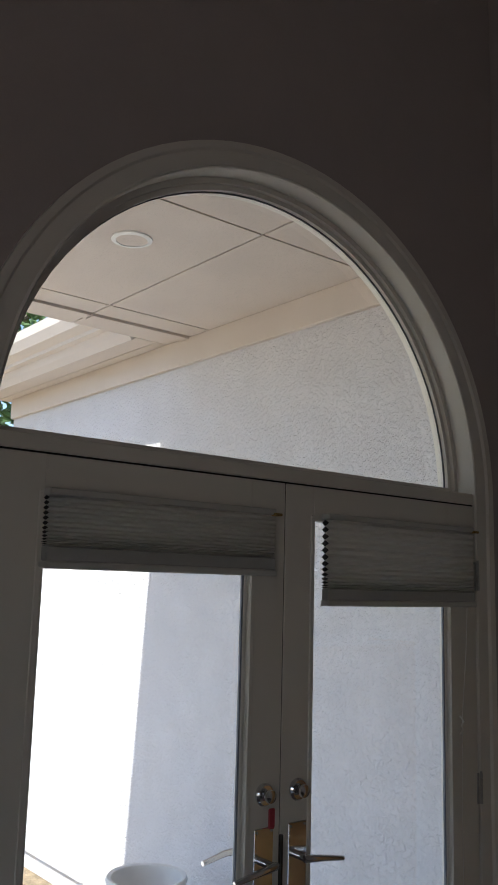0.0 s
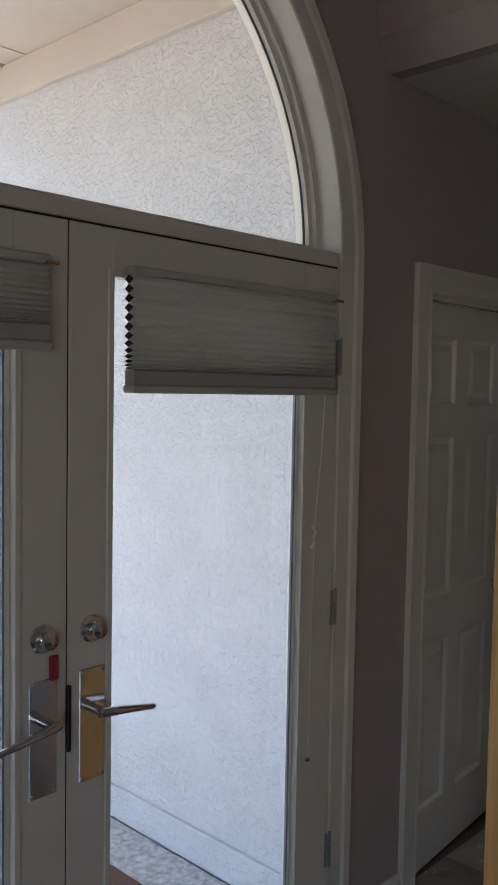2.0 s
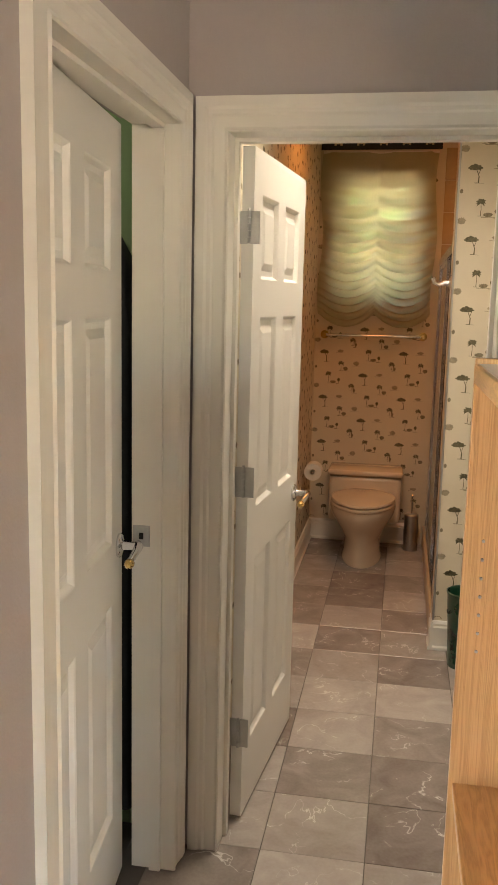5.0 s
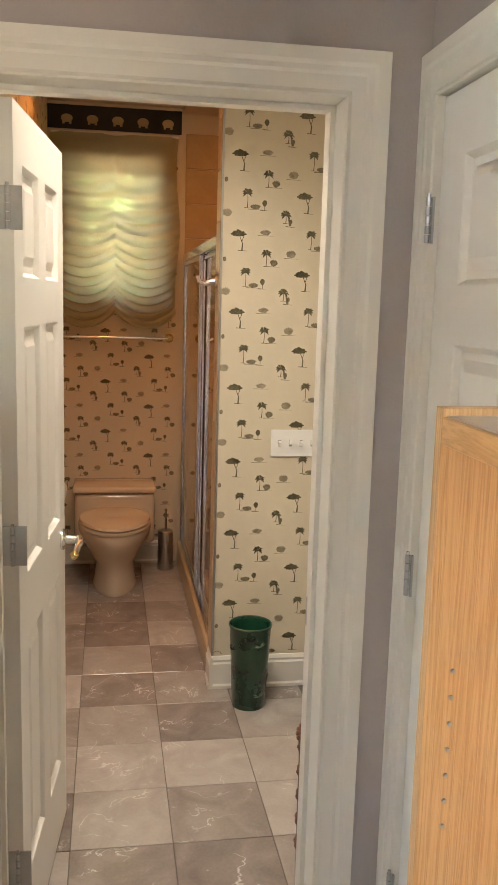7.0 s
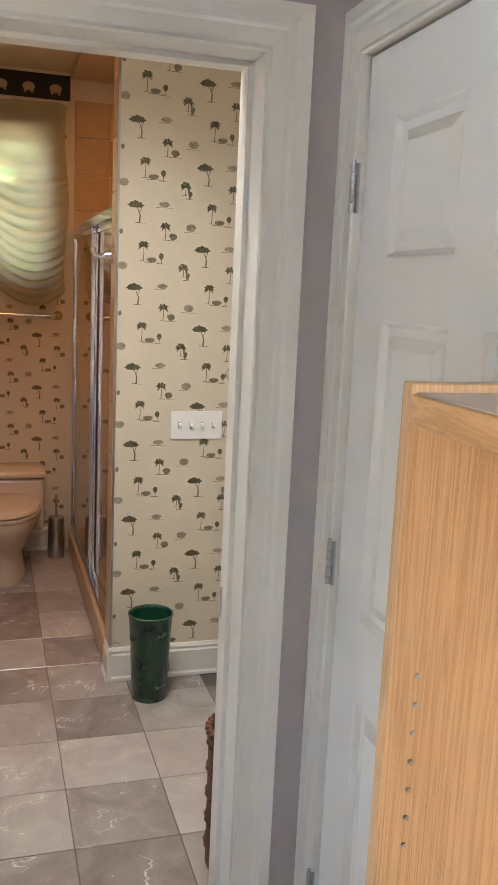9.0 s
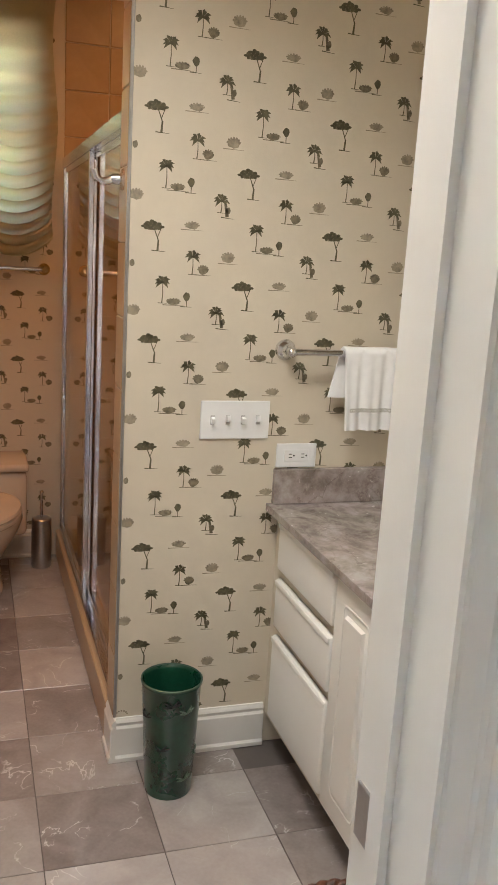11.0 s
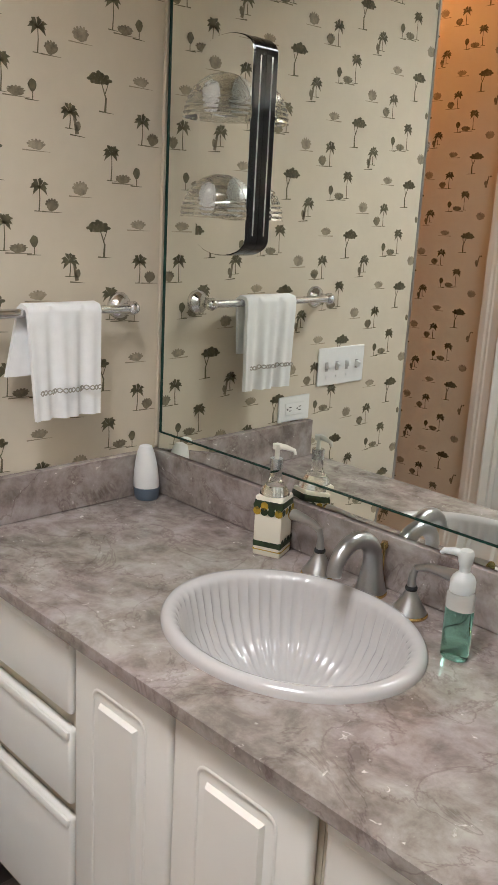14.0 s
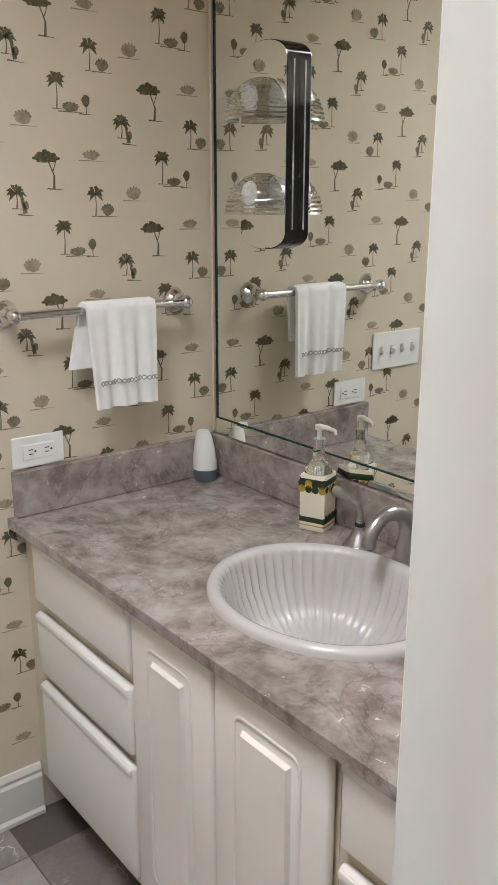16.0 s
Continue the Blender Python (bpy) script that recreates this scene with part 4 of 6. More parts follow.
# closet and the room behind the closed door
M_CLOSET = mat("pale_green_paint", (0.33, 0.46, 0.27), 0.7, vary=0.05)
bm = bmesh.new()
box(bm, 3.0, 3.06, NW + 0.15, 3.0, -0.004, 2.5)
box(bm, 4.09, 4.15, NW + 0.113, 3.0, -0.004, 2.5)
box(bm, 3.0, 4.15, 3.0, 3.06, 0.0, 2.5)
box(bm, 3.0, 4.15, NW + 0.15, 3.06, 2.5, 2.56)
solo("wall_closet", bm, M_CLOSET, "pale green painted closet walls", "wall", kind="structure")
M_COAT = mat("black_cloth", (0.015, 0.015, 0.018), 0.9, vary=0.2)
for k in range(2):
    y = 2.375 + 0.40 * k
    ct = thing("coat", (4.04, y, 0.3), "dark coat hanging on the closet wall", "coat", "coats in the closet")
    prof = [(-0.21, 0.10), (0.21, 0.12), (0.20, 1.50), (0.19, 1.68), (0.10, 1.78), (0.04, 1.82), (-0.04, 1.82), (-0.15, 1.79), (-0.20, 1.70), (-0.205, 1.50)]
    bm = prism(bmesh.new(), [(u, v) for u, v in prof], 0.10, Matrix(((0, 0, 1, 3.985), (1, 0, 0, y), (0, 1, 0, 0), (0, 0, 0, 1))))
    bmesh.ops.bevel(bm, geom=bm.edges[:], offset=0.018, segments=2, affect="EDGES", profile=0.5)
    part("cloth", bm, M_COAT, ct, smooth=60)
    part("hook", sweep(bmesh.new(), [(4.09, y, 1.84), (4.05, y, 1.84), (4.035, y, 1.855), (4.035, y, 1.875)], [0.006, 0.005, 0.005, 0.006], 8), M_STEEL, ct)
slab("floor_closet", 3.0, 4.15, NW + 0.15, 3.06, -0.12, 0.0, M_GROUT, "dark closet floor", "floor")
slab("wall_back_room", SD0 - 0.1, 4.02, SW - 0.35, SW - 0.30, 0, HALL_Z, M_WALL, "plain wall closing the room behind the door")

# baseboards in the hall and bathroom
for name, a, b, out, z in (("baseboard", (2.712, NW, 0), (2.994, NW, 0), (0, -1, 0), 0), ("baseboard_bathroom_north", (BN1 + 0.09, NW, 0), (FX, NW, 0), (0, -1, 0), 0), ("baseboard_window", (FX, 1.30, 0), (FX, NW, 0), (-1, 0, 0), 0), ("baseboard_towel", (WX, 0.76, 0), (WX, 1.232, 0), (-1, 0, 0), 0)):
    bm = bmesh.new()
    profile_run(bm, BASE, a, b, out, (0, 0, 1))
    solo(name, bm, M_TRIM, "cream painted moulded baseboard", "baseboard", kind="structure")
bm = bmesh.new()
profile_run(bm, BASE, (WX - 0.022, 1.232, 0), (WX + 0.11, 1.232, 0), (0, 1, 0), (0, 0, 1))
solo("baseboard_return", bm, M_TRIM, "cream painted moulded baseboard", "baseboard", kind="structure")

# ---- bookcase ----
bc = thing("bookcase", (2.69, 1.2, 0), "empty amber pine bookcase standing before a white door", "bookcase")
sp = part("side_panel", B(3.112, 3.131, 1.058, 1.328, 0, 1.527, 0.0012), M_OAK, bc)
for i in range(7):
    part("shelf_peg", turned(bmesh.new(), [(0.0026, 0), (0.0026, 0.0030)], 10, Matrix.Translation((3.112, 1.298, 1.236 - 0.031 * i)) @ Matrix.Rotation(radians(-90), 4, "Y")), M_STEEL, sp)
np_ = part("side_panel", B(2.297, 2.317, 1.058, 1.345, 0, 1.534, 0.0012), M_PINE, bc, "knotty pine side panel")
for sy, sz in ((1.300, 1.512), (1.10, 1.512), (1.305, 0.80), (1.10, 0.80)):
    bm = rod(bmesh.new(), (2.2965, sy, sz), (2.2940, sy, sz), 0.006, 14)
    rod(bm, (2.2945, sy, sz), (2.2935, sy, sz), 0.0025, 6)
    part("screw", bm, M_STEEL, np_)
M_PINEX = wood_mat("pine_shelf", (0.66, 0.37, 0.16), (0.50, 0.26, 0.10), "X", 2.5, 0.30)
part("top", B(2.317, 3.112, 1.058, 1.328, 1.488, 1.517, 0.0012), M_PINEX, bc)
# thin pale layer puts the varnished top's grazing reflection into colour
part("top_sheen", B(2.317, 3.112, 1.062, 1.322, 1.5172, 1.5186), mat("pinkish_top_sheen", (0.74, 0.63, 0.55), 0.45, vary=0.06), bc, "pale layer painting the sheen on the top")
part("back_panel", B(2.317, 3.112, 1.058, 1.064, 0.06, 1.488), M_OAK, bc)
for z in (0.815, 0.45, 0.06):
    part("shelf", B(2.317, 3.112, 1.064, 1.322, z - 0.02, z, 0.0012), M_PINEX, bc)
# ---- bathroom: vanity ----
CT = 0.803                        # height of the countertop
YD, YB = 0.772, 0.752             # faces of the vanity's doors and of its frame


def front(parent, name, x0, x1, z0, z1, panel):
    """A lacquered door or drawer front with a routed groove and rounded edges."""
    bm = box(bmesh.new(), x0, x1, YB, YD, z0, z1, 0.009, 3)
    f = part(name, bm, M_CAB, parent, smooth=40)
    if panel:
        bm = bmesh.new()
        a, b, c, d = x0 + 0.078, x1 - 0.078, z0 + 0.085, z1 - 0.075
        for o, w in ((-0.018, 0.012),):
            a2, b2, c2, d2 = a + o, b - o, c + o, d - o
            r = 0.02
            pts = []
            for cx, cz, a0 in ((b2 - r, d2 - r, 0), (a2 + r, d2 - r, 90), (a2 + r, c2 + r, 180), (b2 - r, c2 + r, 270)):
                pts += [(cx + r * math.cos(radians(a0 + 90 * i / 4)), YD + 0.0008, cz + r * math.sin(radians(a0 + 90 * i / 4))) for i in range(5)]
            sweep_loop(bm, pts, 0.0035)
        part("moulding", bm, M_CAB, f, smooth=60)
        bm = bmesh.new()
        box(bm, a, b, YD - 0.004, YD + 0.008, c, d)
        top = [v for v in bm.verts if v.co.y > YD]
        for v in top:
            v.co.x += 0.006 * (1 if v.co.x < (a + b) / 2 else -1)
            v.co.z += 0.008 * (1 if v.co.z < (c + d) / 2 else -1)
        part("panel", bm, M_CAB, f)
    else:
        bm = bmesh.new()
        box(bm, x0 + 0.004, x1 - 0.004, YD - 0.006, YD + 0.004, z1 - 0.022, z1 - 0.004, 0.004, 2)
        part("lip", bm, M_CAB, f, smooth=40)
    return f


def sweep_loop(bm, pts, r, n=6):
    pts = [Vector(p) for p in pts]
    k = len(pts)
    loops = []
    for i, p in enumerate(pts):
        d = (pts[(i + 1) % k] - pts[i - 1]).normalized()
        s = d.cross(Vector((0, 1, 0))).normalized()
        loops.append([bm.verts.new(p + s * (r * math.cos(6.2832 * j / n)) + Vector((0, 1, 0)) * (r * 0.6 * math.sin(6.2832 * j / n))) for j in range(n)])
    for i in range(k):
        A, C = loops[i], loops[(i + 1) % k]
        for j in range(n):
            bm.faces.new((A[j], A[(j + 1) % n], C[(j + 1) % n], C[j]))
    return bm


def cabinet(name, x0, x1, label, fronts):
    t = thing(name, ((x0 + x1) / 2, 0.48, 0), label, "cabinet", "vanity cabinets under the countertop")
    bm = bmesh.new()
    box(bm, x0, x1, MY + 0.004, YB, 0.105, 0.60)
    box(bm, x0, x0 + 0.018, MY + 0.004, YB, 0.60, CT - 0.024)
    box(bm, x1 - 0.018, x1, MY + 0.004, YB, 0.60, CT - 0.024)
    box(bm, x0 + 0.018, x1 - 0.018, YB - 0.02, YB, 0.60, CT - 0.024)
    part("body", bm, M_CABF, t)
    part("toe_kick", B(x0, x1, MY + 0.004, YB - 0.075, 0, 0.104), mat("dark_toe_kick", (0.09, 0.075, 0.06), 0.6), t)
    for f in fronts:
        front(t, *f)
    return t


cabinet("drawer_cabinet", 5.222, WX - 0.001, "ivory lacquered vanity drawer cabinet with three drawers", [("drawer", 5.228, 5.648, 0.620, 0.772, False), ("drawer", 5.228, 5.648, 0.436, 0.592, False), ("drawer", 5.228, 5.648, 0.138, 0.410, False)])
cabinet("sink_cabinet", 4.664, 5.221, "ivory lacquered vanity sink cabinet with two panelled doors", [("door", 4.954, 5.216, 0.130, 0.772, True), ("door", 4.670, 4.949, 0.130, 0.772, True)])
cabinet("drawer_cabinet", 4.19, 4.663, "ivory lacquered vanity drawer cabinet beside the doorway", [("drawer", 4.20, 4.648, 0.620, 0.772, False), ("drawer", 4.20, 4.648, 0.436, 0.592, False), ("drawer", 4.20, 4.648, 0.138, 0.410, False)])

# countertop with an oval cut-out, and its splashes
SXC, SYC, SA, SB = 4.975, 0.495, 0.245, 0.205
bm = bmesh.new()
n = 48
ins = [(SXC + (SA - 0.02) * math.cos(2 * math.pi * i / n), SYC + (SB - 0.02) * math.sin(2 * math.pi * i / n)) for i in range(n)]
X0, X1, Y0, Y1 = 4.158, WX - 0.001, MY + 0.003, 0.792
outs = []
for x, y in ins:
    dx, dy = x - SXC, y - SYC
    k = min((X1 - SXC) / dx if dx > 1e-9 else 1e9, (X0 - SXC) / dx if dx < -1e-9 else 1e9, (Y1 - SYC) / dy if dy > 1e-9 else 1e9, (Y0 - SYC) / dy if dy < -1e-9 else 1e9)
    outs.append((SXC + dx * k, SYC + dy * k))
for cx, cy in ((X1, Y1), (X0, Y1), (X0, Y0), (X1, Y0)):
    i = min(range(n), key=lambda q: (outs[q][0] - cx) ** 2 + (outs[q][1] - cy) ** 2)
    outs[i] = (cx, cy)
rows = [[bm.verts.new((x, y, z)) for x, y in pts] for pts, z in ((ins, CT - 0.022), (ins, CT), (outs, CT), (outs, CT - 0.022))]
for A, C in zip(rows, rows[1:] + rows[:1]):
    for i in range(n):
        bm.faces.new((A[i], A[(i + 1) % n], C[(i + 1) % n], C[i]))
solo("countertop", bm, M_COUNTER, "mauve-grey polished marble vanity countertop", "countertop")
solo("side_splash", B(WX - 0.021, WX - 0.001, MY + 0.024, 0.776, CT + 0.001, 0.911, 0.0015), M_COUNTER, "mauve-grey marble splash against the towel wall", "splashback")
solo("back_splash", B(4.158, WX - 0.001, MY + 0.002, MY + 0.022, CT + 0.001, 0.911, 0.0015), M_COUNTER, "mauve-grey marble splash under the mirror", "splashback")

# fluted drop-in sink
sk = thing("sink", (SXC, SYC, CT), "pale fluted oval drop-in porcelain sink", "sink")
bm = bmesh.new()
n = 432
prof = [(1.0, -0.002), (1.0, 0.008), (0.975, 0.016), (0.93, 0.018), (0.885, 0.014), (0.86, 0.004), (0.845, -0.014), (0.80, -0.060), (0.70, -0.105), (0.52, -0.135), (0.30, -0.148), (0.10, -0.152)]
loops = []
for j, (s, h) in enumerate(prof):
    f = 0.0 if j < 5 else (0.015 if j < 10 else 0.012) * (0.5 if j == 5 else 1)
    loops.append([bm.verts.new((SXC + SA * s * (1 + f * (2 * abs(math.sin(27 * 2 * math.pi * i / n)) - 1)) * math.cos(2 * math.pi * i / n), SYC + SB * s * (1 + f * (2 * abs(math.sin(27 * 2 * math.pi * i / n)) - 1)) * math.sin(2 * math.pi * i / n), CT + h)) for i in range(n)])
for A, C in zip(loops, loops[1:]):
    for i in range(n):
        bm.faces.new((A[i], A[(i + 1) % n], C[(i + 1) % n], C[i]))
bm.faces.new(loops[-1])
part("basin", bm, M_PORCELAIN, sk, smooth=60)
part("drain", turned(bmesh.new(), [(0.028, 0), (0.026, 0.004), (0.018, 0.005), (0.016, 0.002), (0.004, 0.003)], 24, Matrix.Translation((SXC, SYC, CT - 0.1505))), M_STEEL, sk, smooth=40)
for k in range(3):
    part("overflow_hole", turned(bmesh.new(), [(0.005, 0), (0.005, 0.002)], 10, Matrix.Translation((SXC - 0.02 + 0.02 * k, SYC + SB * 0.822, CT - 0.030)) @ Matrix.Rotation(radians(100), 4, "X")), M_DARK, sk)

# widespread faucet: spout and two lever valves
fa = thing("faucet", (4.985, 0.27, CT), "brushed steel widespread faucet with brass trim rings", "faucet")
bm = bmesh.new()
px, py = 4.985, 0.262
sweep(bm, [(px, py, CT + 0.006), (px, py, CT + 0.014), (px, py, CT + 0.032), (px, py, CT + 0.052)] + [(px, py + 0.057 - 0.057 * math.cos(math.pi * k / 12), CT + 0.064 + 0.056 * math.sin(math.pi * k / 12)) for k in range(13)], [0.030, 0.028, 0.0235, 0.020] + [0.0185 - 0.0004 * k for k in range(13)], 20)
part("spout", bm, M_STEEL, fa, smooth=45)
part("trim_ring", turned(bmesh.new(), [(0.031, 0), (0.032, 0.003), (0.029, 0.007)], 28, Matrix.Translation((px, py, CT))), M_BRASS, fa, "thin brass ring")
bm = bmesh.new()
rod(bm, (px, py - 0.032, CT), (px, py - 0.032, CT + 0.085), 0.003)
turned(bm, [(0.006, 0), (0.008, 0.006), (0.006, 0.014)], 12, Matrix.Translation((px, py - 0.032, CT + 0.083)))
part("lift_rod", bm, M_BRASS, fa, smooth=40)
for hx, way in ((5.103, 1), (4.884, -1)):
    hy = 0.278
    bm = turned(bmesh.new(), [(0.033, 0.004), (0.031, 0.009), (0.024, 0.020), (0.016, 0.034), (0.011, 0.044), (0.0100, 0.049)], 24, Matrix.Translation((hx, hy, CT)))
    v = part("valve_base", bm, M_STEEL, fa, smooth=40)
    part("trim_ring", turned(bmesh.new(), [(0.034, 0), (0.035, 0.003), (0.032, 0.006)], 26, Matrix.Translation((hx, hy, CT))), M_BRASS, v, "thin brass ring")
    part("collar", turned(bmesh.new(), [(0.0100, 0.047), (0.0112, 0.050), (0.0112, 0.053), (0.0098, 0.056)], 18, Matrix.Translation((hx, hy, CT))), M_DARK, v, "dark groove under the lever")
    bm = bmesh.new()
    sweep(bm, [(hx, hy, CT + 0.053), (hx, hy, CT + 0.075), (hx + way * 0.006, hy - 0.001, CT + 0.092), (hx + way * 0.03, hy - 0.004, CT + 0.100), (hx + way * 0.085, hy - 0.010, CT + 0.100)], [0.0090, 0.0066, 0.0064, 0.0078, 0.0125], 16)
    part("lever", bm, M_STEEL, v, smooth=45)
    part("lever_tip", rod(bmesh.new(), (hx + way * 0.084, hy - 0.010, CT + 0.100), (hx + way * 0.0875, hy - 0.0103, CT + 0.100), 0.0129, 16), M_BRASS, v)

# mirror with a lower bevelled strip
mr = thing("mirror", (4.95, MY, 0.913), "large frameless wall mirror hung above the vanity", "mirror")
part("glass", B(4.20, 5.698, MY + 0.001, MY + 0.006, 0.957, 2.35), M_MIRROR, mr)
bm = bmesh.new()
prism(bm, [(MY + 0.001, 0.915), (MY + 0.013, 0.915), (MY + 0.009, 0.953), (MY + 0.001, 0.953)], 1.50, Matrix(((0, 0, 1, 4.20), (1, 0, 0, 0), (0, 1, 0, 0), (0, 0, 0, 1))))
part("lower_strip", bm, M_MIRROR, mr, "narrow angled mirror strip")
M_EDGE = mat("green_glass_edge", (0.015, 0.05, 0.035), 0.15)
part("edge", B(5.698, 5.7065, MY + 0.001, MY + 0.007, 0.957, 2.35), M_EDGE, mr, "dark green polished glass edge")
part("edge", B(4.20, 5.7065, MY + 0.001, MY + 0.008, 0.9535, 0.9565), M_EDGE, mr, "dark green polished glass edge")
solo("corner_moulding", B(WX - 0.008, WX, MY + 0.002, MY + 0.010, 0.915, TOP, 0.002), M_PAPER, "cream corner bead beside the mirror", "moulding", kind="structure")

# sconce: mirrored stadium plate with black sides and two ribbed glass shades
M_BLACK = mat("black_glass", (0.008, 0.008, 0.009), 0.09, vary=0.0)
sc = thing("wall_sconce", (5.445, MY + 0.006, 1.41), "tall mirrored wall light with ribbed glass shades, unlit", "wall light")
hw, z0, z1, y0, y1 = 0.080, 1.398, 1.836, MY + 0.007, MY + 0.038
cx = 5.478
out = []
for i in range(13):
    a = math.pi * i / 12
    out.append((cx + hw * math.cos(a), z1 - 0.035 + 0.035 * math.sin(a)))
for i in range(13):
    a = math.pi + math.pi * i / 12
    out.append((cx + hw * math.cos(a), z0 + 0.035 + 0.035 * math.sin(a)))
bm = prism(bmesh.new(), out, y1 - y0, Matrix(((1, 0, 0, 0), (0, 0, 1, y0), (0, 1, 0, 0), (0, 0, 0, 1))))
part("backplate", bm, M_BLACK, sc, "glossy black sides", smooth=30)
bm = prism(bmesh.new(), [(cx + (x - cx) * 0.97, (z0 + z1) / 2 + (z - (z0 + z1) / 2) * 0.993) for x, z in out], 0.003, Matrix(((1, 0, 0, 0), (0, 0, 1, y1), (0, 1, 0, 0), (0, 0, 0, 1))))
part("mirror_plate", bm, M_MIRROR, sc)
part("side_strip", B(cx - hw - 0.0012, cx - hw + 0.002, y0 + 0.013, y0 + 0.017, z0 + 0.045, z1 - 0.045), M_CHROME, sc)
M_SHADE = glass_mat("ribbed_glass", (0.94, 0.92, 0.86), 0.08, 1.3)
for zb in (1.672, 1.475):
    bm = bmesh.new()
    ring = []
    m = 18
    for j in range(m + 1):
        h = 0.088 * j / m
        r = 0.083 * math.sqrt(max(0.02, 1 - (h / 0.0895) ** 2)) * (1 + 0.018 * math.cos(math.pi * j))
        ring.append((r, h))
    dome = []
    for r, h in ring:
        dome.append([bm.verts.new((cx + r * math.cos(math.pi * i / 24), y1 + 0.004 + r * 1.0 * math.sin(math.pi * i / 24), zb + h)) for i in range(25)])
    for A, C in zip(dome, dome[1:]):
        for i in range(24):
            bm.faces.new((A[i], A[i + 1], C[i + 1], C[i]))
    bmesh.ops.solidify(bm, geom=bm.faces[:], thickness=0.003)
    s = part("shade", bm, M_SHADE, sc, "clear ribbed half-dome glass shade", smooth=50)
    s.visible_shadow = False
    part("bulb", turned(bmesh.new(), [(0.008, 0.0), (0.012, 0.01), (0.016, 0.03), (0.012, 0.046), (0.003, 0.052)], 16, Matrix.Translation((cx, y1 + 0.035, zb + 0.012))), M_WHITEP, s, smooth=50)
    part("socket", rod(bmesh.new(), (cx, y1 + 0.003, zb + 0.012), (cx, y1 + 0.035, zb + 0.014), 0.009), M_CHROME, s)

# things on the countertop
M_CLEAR = mat("clear_plastic", (0.80, 0.79, 0.75), 0.12, vary=0.02)
M_CLEAR.node_tree.nodes["Principled BSDF"].inputs["Transmission Weight"].default_value = 0.5
M_CLEAR.node_tree.nodes["Principled BSDF"].inputs["IOR"].default_value = 1.1
M_CREAM = mat("cream_lotion", (0.80, 0.75, 0.62), 0.35, vary=0.02)
M_LABELG = mat("dark_leaf_print", (0.03, 0.06, 0.02), 0.5, vary=0.4, scale=60)
M_LABELY = mat("yellow_print", (0.62, 0.40, 0.03), 0.5, vary=0.3, scale=50)
M_FLASK = glass_mat("clear_bottle", (0.95, 0.95, 0.92), 0.05, 1.2)
bx, by = 5.242, 0.270
lo = thing("lotion_bottle", (bx, by, CT), "square clear lotion bottle with leaf bands and a pump", "bottle")
rot = Matrix.Translation((bx, by, CT)) @ Matrix.Rotation(radians(22), 4, "Z")


def local(bm, m):
    bm.transform(m)
    return bm


part("body", local(B(-0.031, 0.031, -0.031, 0.031, 0, 0.130, 0.005, 2), rot), M_CREAM, lo, "cream lotion seen through the bottle", smooth=40)
part("shoulder", turned(bmesh.new(), [(0.031, 0.1305), (0.030, 0.137), (0.022, 0.148), (0.014, 0.157), (0.0125, 0.166), (0.0125, 0.186)], 28, rot), M_FLASK, lo, smooth=60)
for z, h, m in ((0.104, 0.020, M_LABELG), (0.096, 0.008, M_LABELY), (0.018, 0.018, M_LABELG), (0.010, 0.008, M_LABELY)):
    part("printed_band", local(B(-0.0318, 0.0318, -0.0318, 0.0318, z, z + h, 0.005, 2), rot), m, lo, smooth=40)
for k in range(8):
    a = k * 2.4
    part("printed_leaf", local(turned(bmesh.new(), [(0.002, 0), (0.009, 0.001)], 8), rot @ Matrix.Translation((-0.024 + 0.016 * (k % 4), 0.0315, 0.098 + 0.012 * (k // 4))) @ Matrix.Rotation(radians(-90), 4, "X")), M_LABELY if k % 3 == 0 else M_LABELG, lo)
    part("printed_leaf", local(turned(bmesh.new(), [(0.002, 0), (0.008, 0.001)], 7), rot @ Matrix.Translation((-0.0315, -0.024 + 0.016 * (k % 4), 0.100 if k < 4 else 0.034)) @ Matrix.Rotation(radians(-90), 4, "Y")), M_LABELY if k in (0, 2) else M_LABELG, lo)
part("collar", turned(bmesh.new(), [(0.0135, 0.184), (0.0135, 0.206)], 18, rot), M_CHROME, lo)
bm = turned(bmesh.new(), [(0.005, 0.206), (0.005, 0.224), (0.010, 0.226), (0.010, 0.236), (0.004, 0.238)], 14, rot)
sweep(bm, [rot @ Vector(p) for p in ((0, 0, 0.232), (-0.02, 0.004, 0.233), (-0.040, 0.008, 0.230), (-0.043, 0.009, 0.222))], [0.006, 0.0055, 0.004, 0.003], 10)
part("pump", bm, mat("ivory_plastic", (0.75, 0.72, 0.62), 0.4), lo, smooth=45)

gx, gy = 4.742, 0.349
gs = thing("hand_soap", (gx, gy, CT), "clear pump bottle half full of green hand soap", "bottle")
gm = Matrix.Translation((gx, gy, CT))
M_MILKY = mat("milky_plastic", (0.80, 0.82, 0.80), 0.3, vary=0.02)
M_MILKY.node_tree.nodes["Principled BSDF"].inputs["Transmission Weight"].default_value = 0.25
M_GREENL = glass_mat("green_liquid", (0.46, 0.95, 0.80), 0.04, 1.25)
part("liquid", turned(bmesh.new(), [(0.022, 0.001), (0.0245, 0.005), (0.0245, 0.088)], 26, gm @ Matrix.Diagonal((1.0, 0.82, 1, 1))), M_GREENL, gs, "green liquid soap", smooth=40)
part("body", turned(bmesh.new(), [(0.0245, 0.0885), (0.0245, 0.112), (0.0205, 0.120), (0.018, 0.122)], 26, gm @ Matrix.Diagonal((1.0, 0.82, 1, 1))), M_CLEAR, gs, smooth=40)
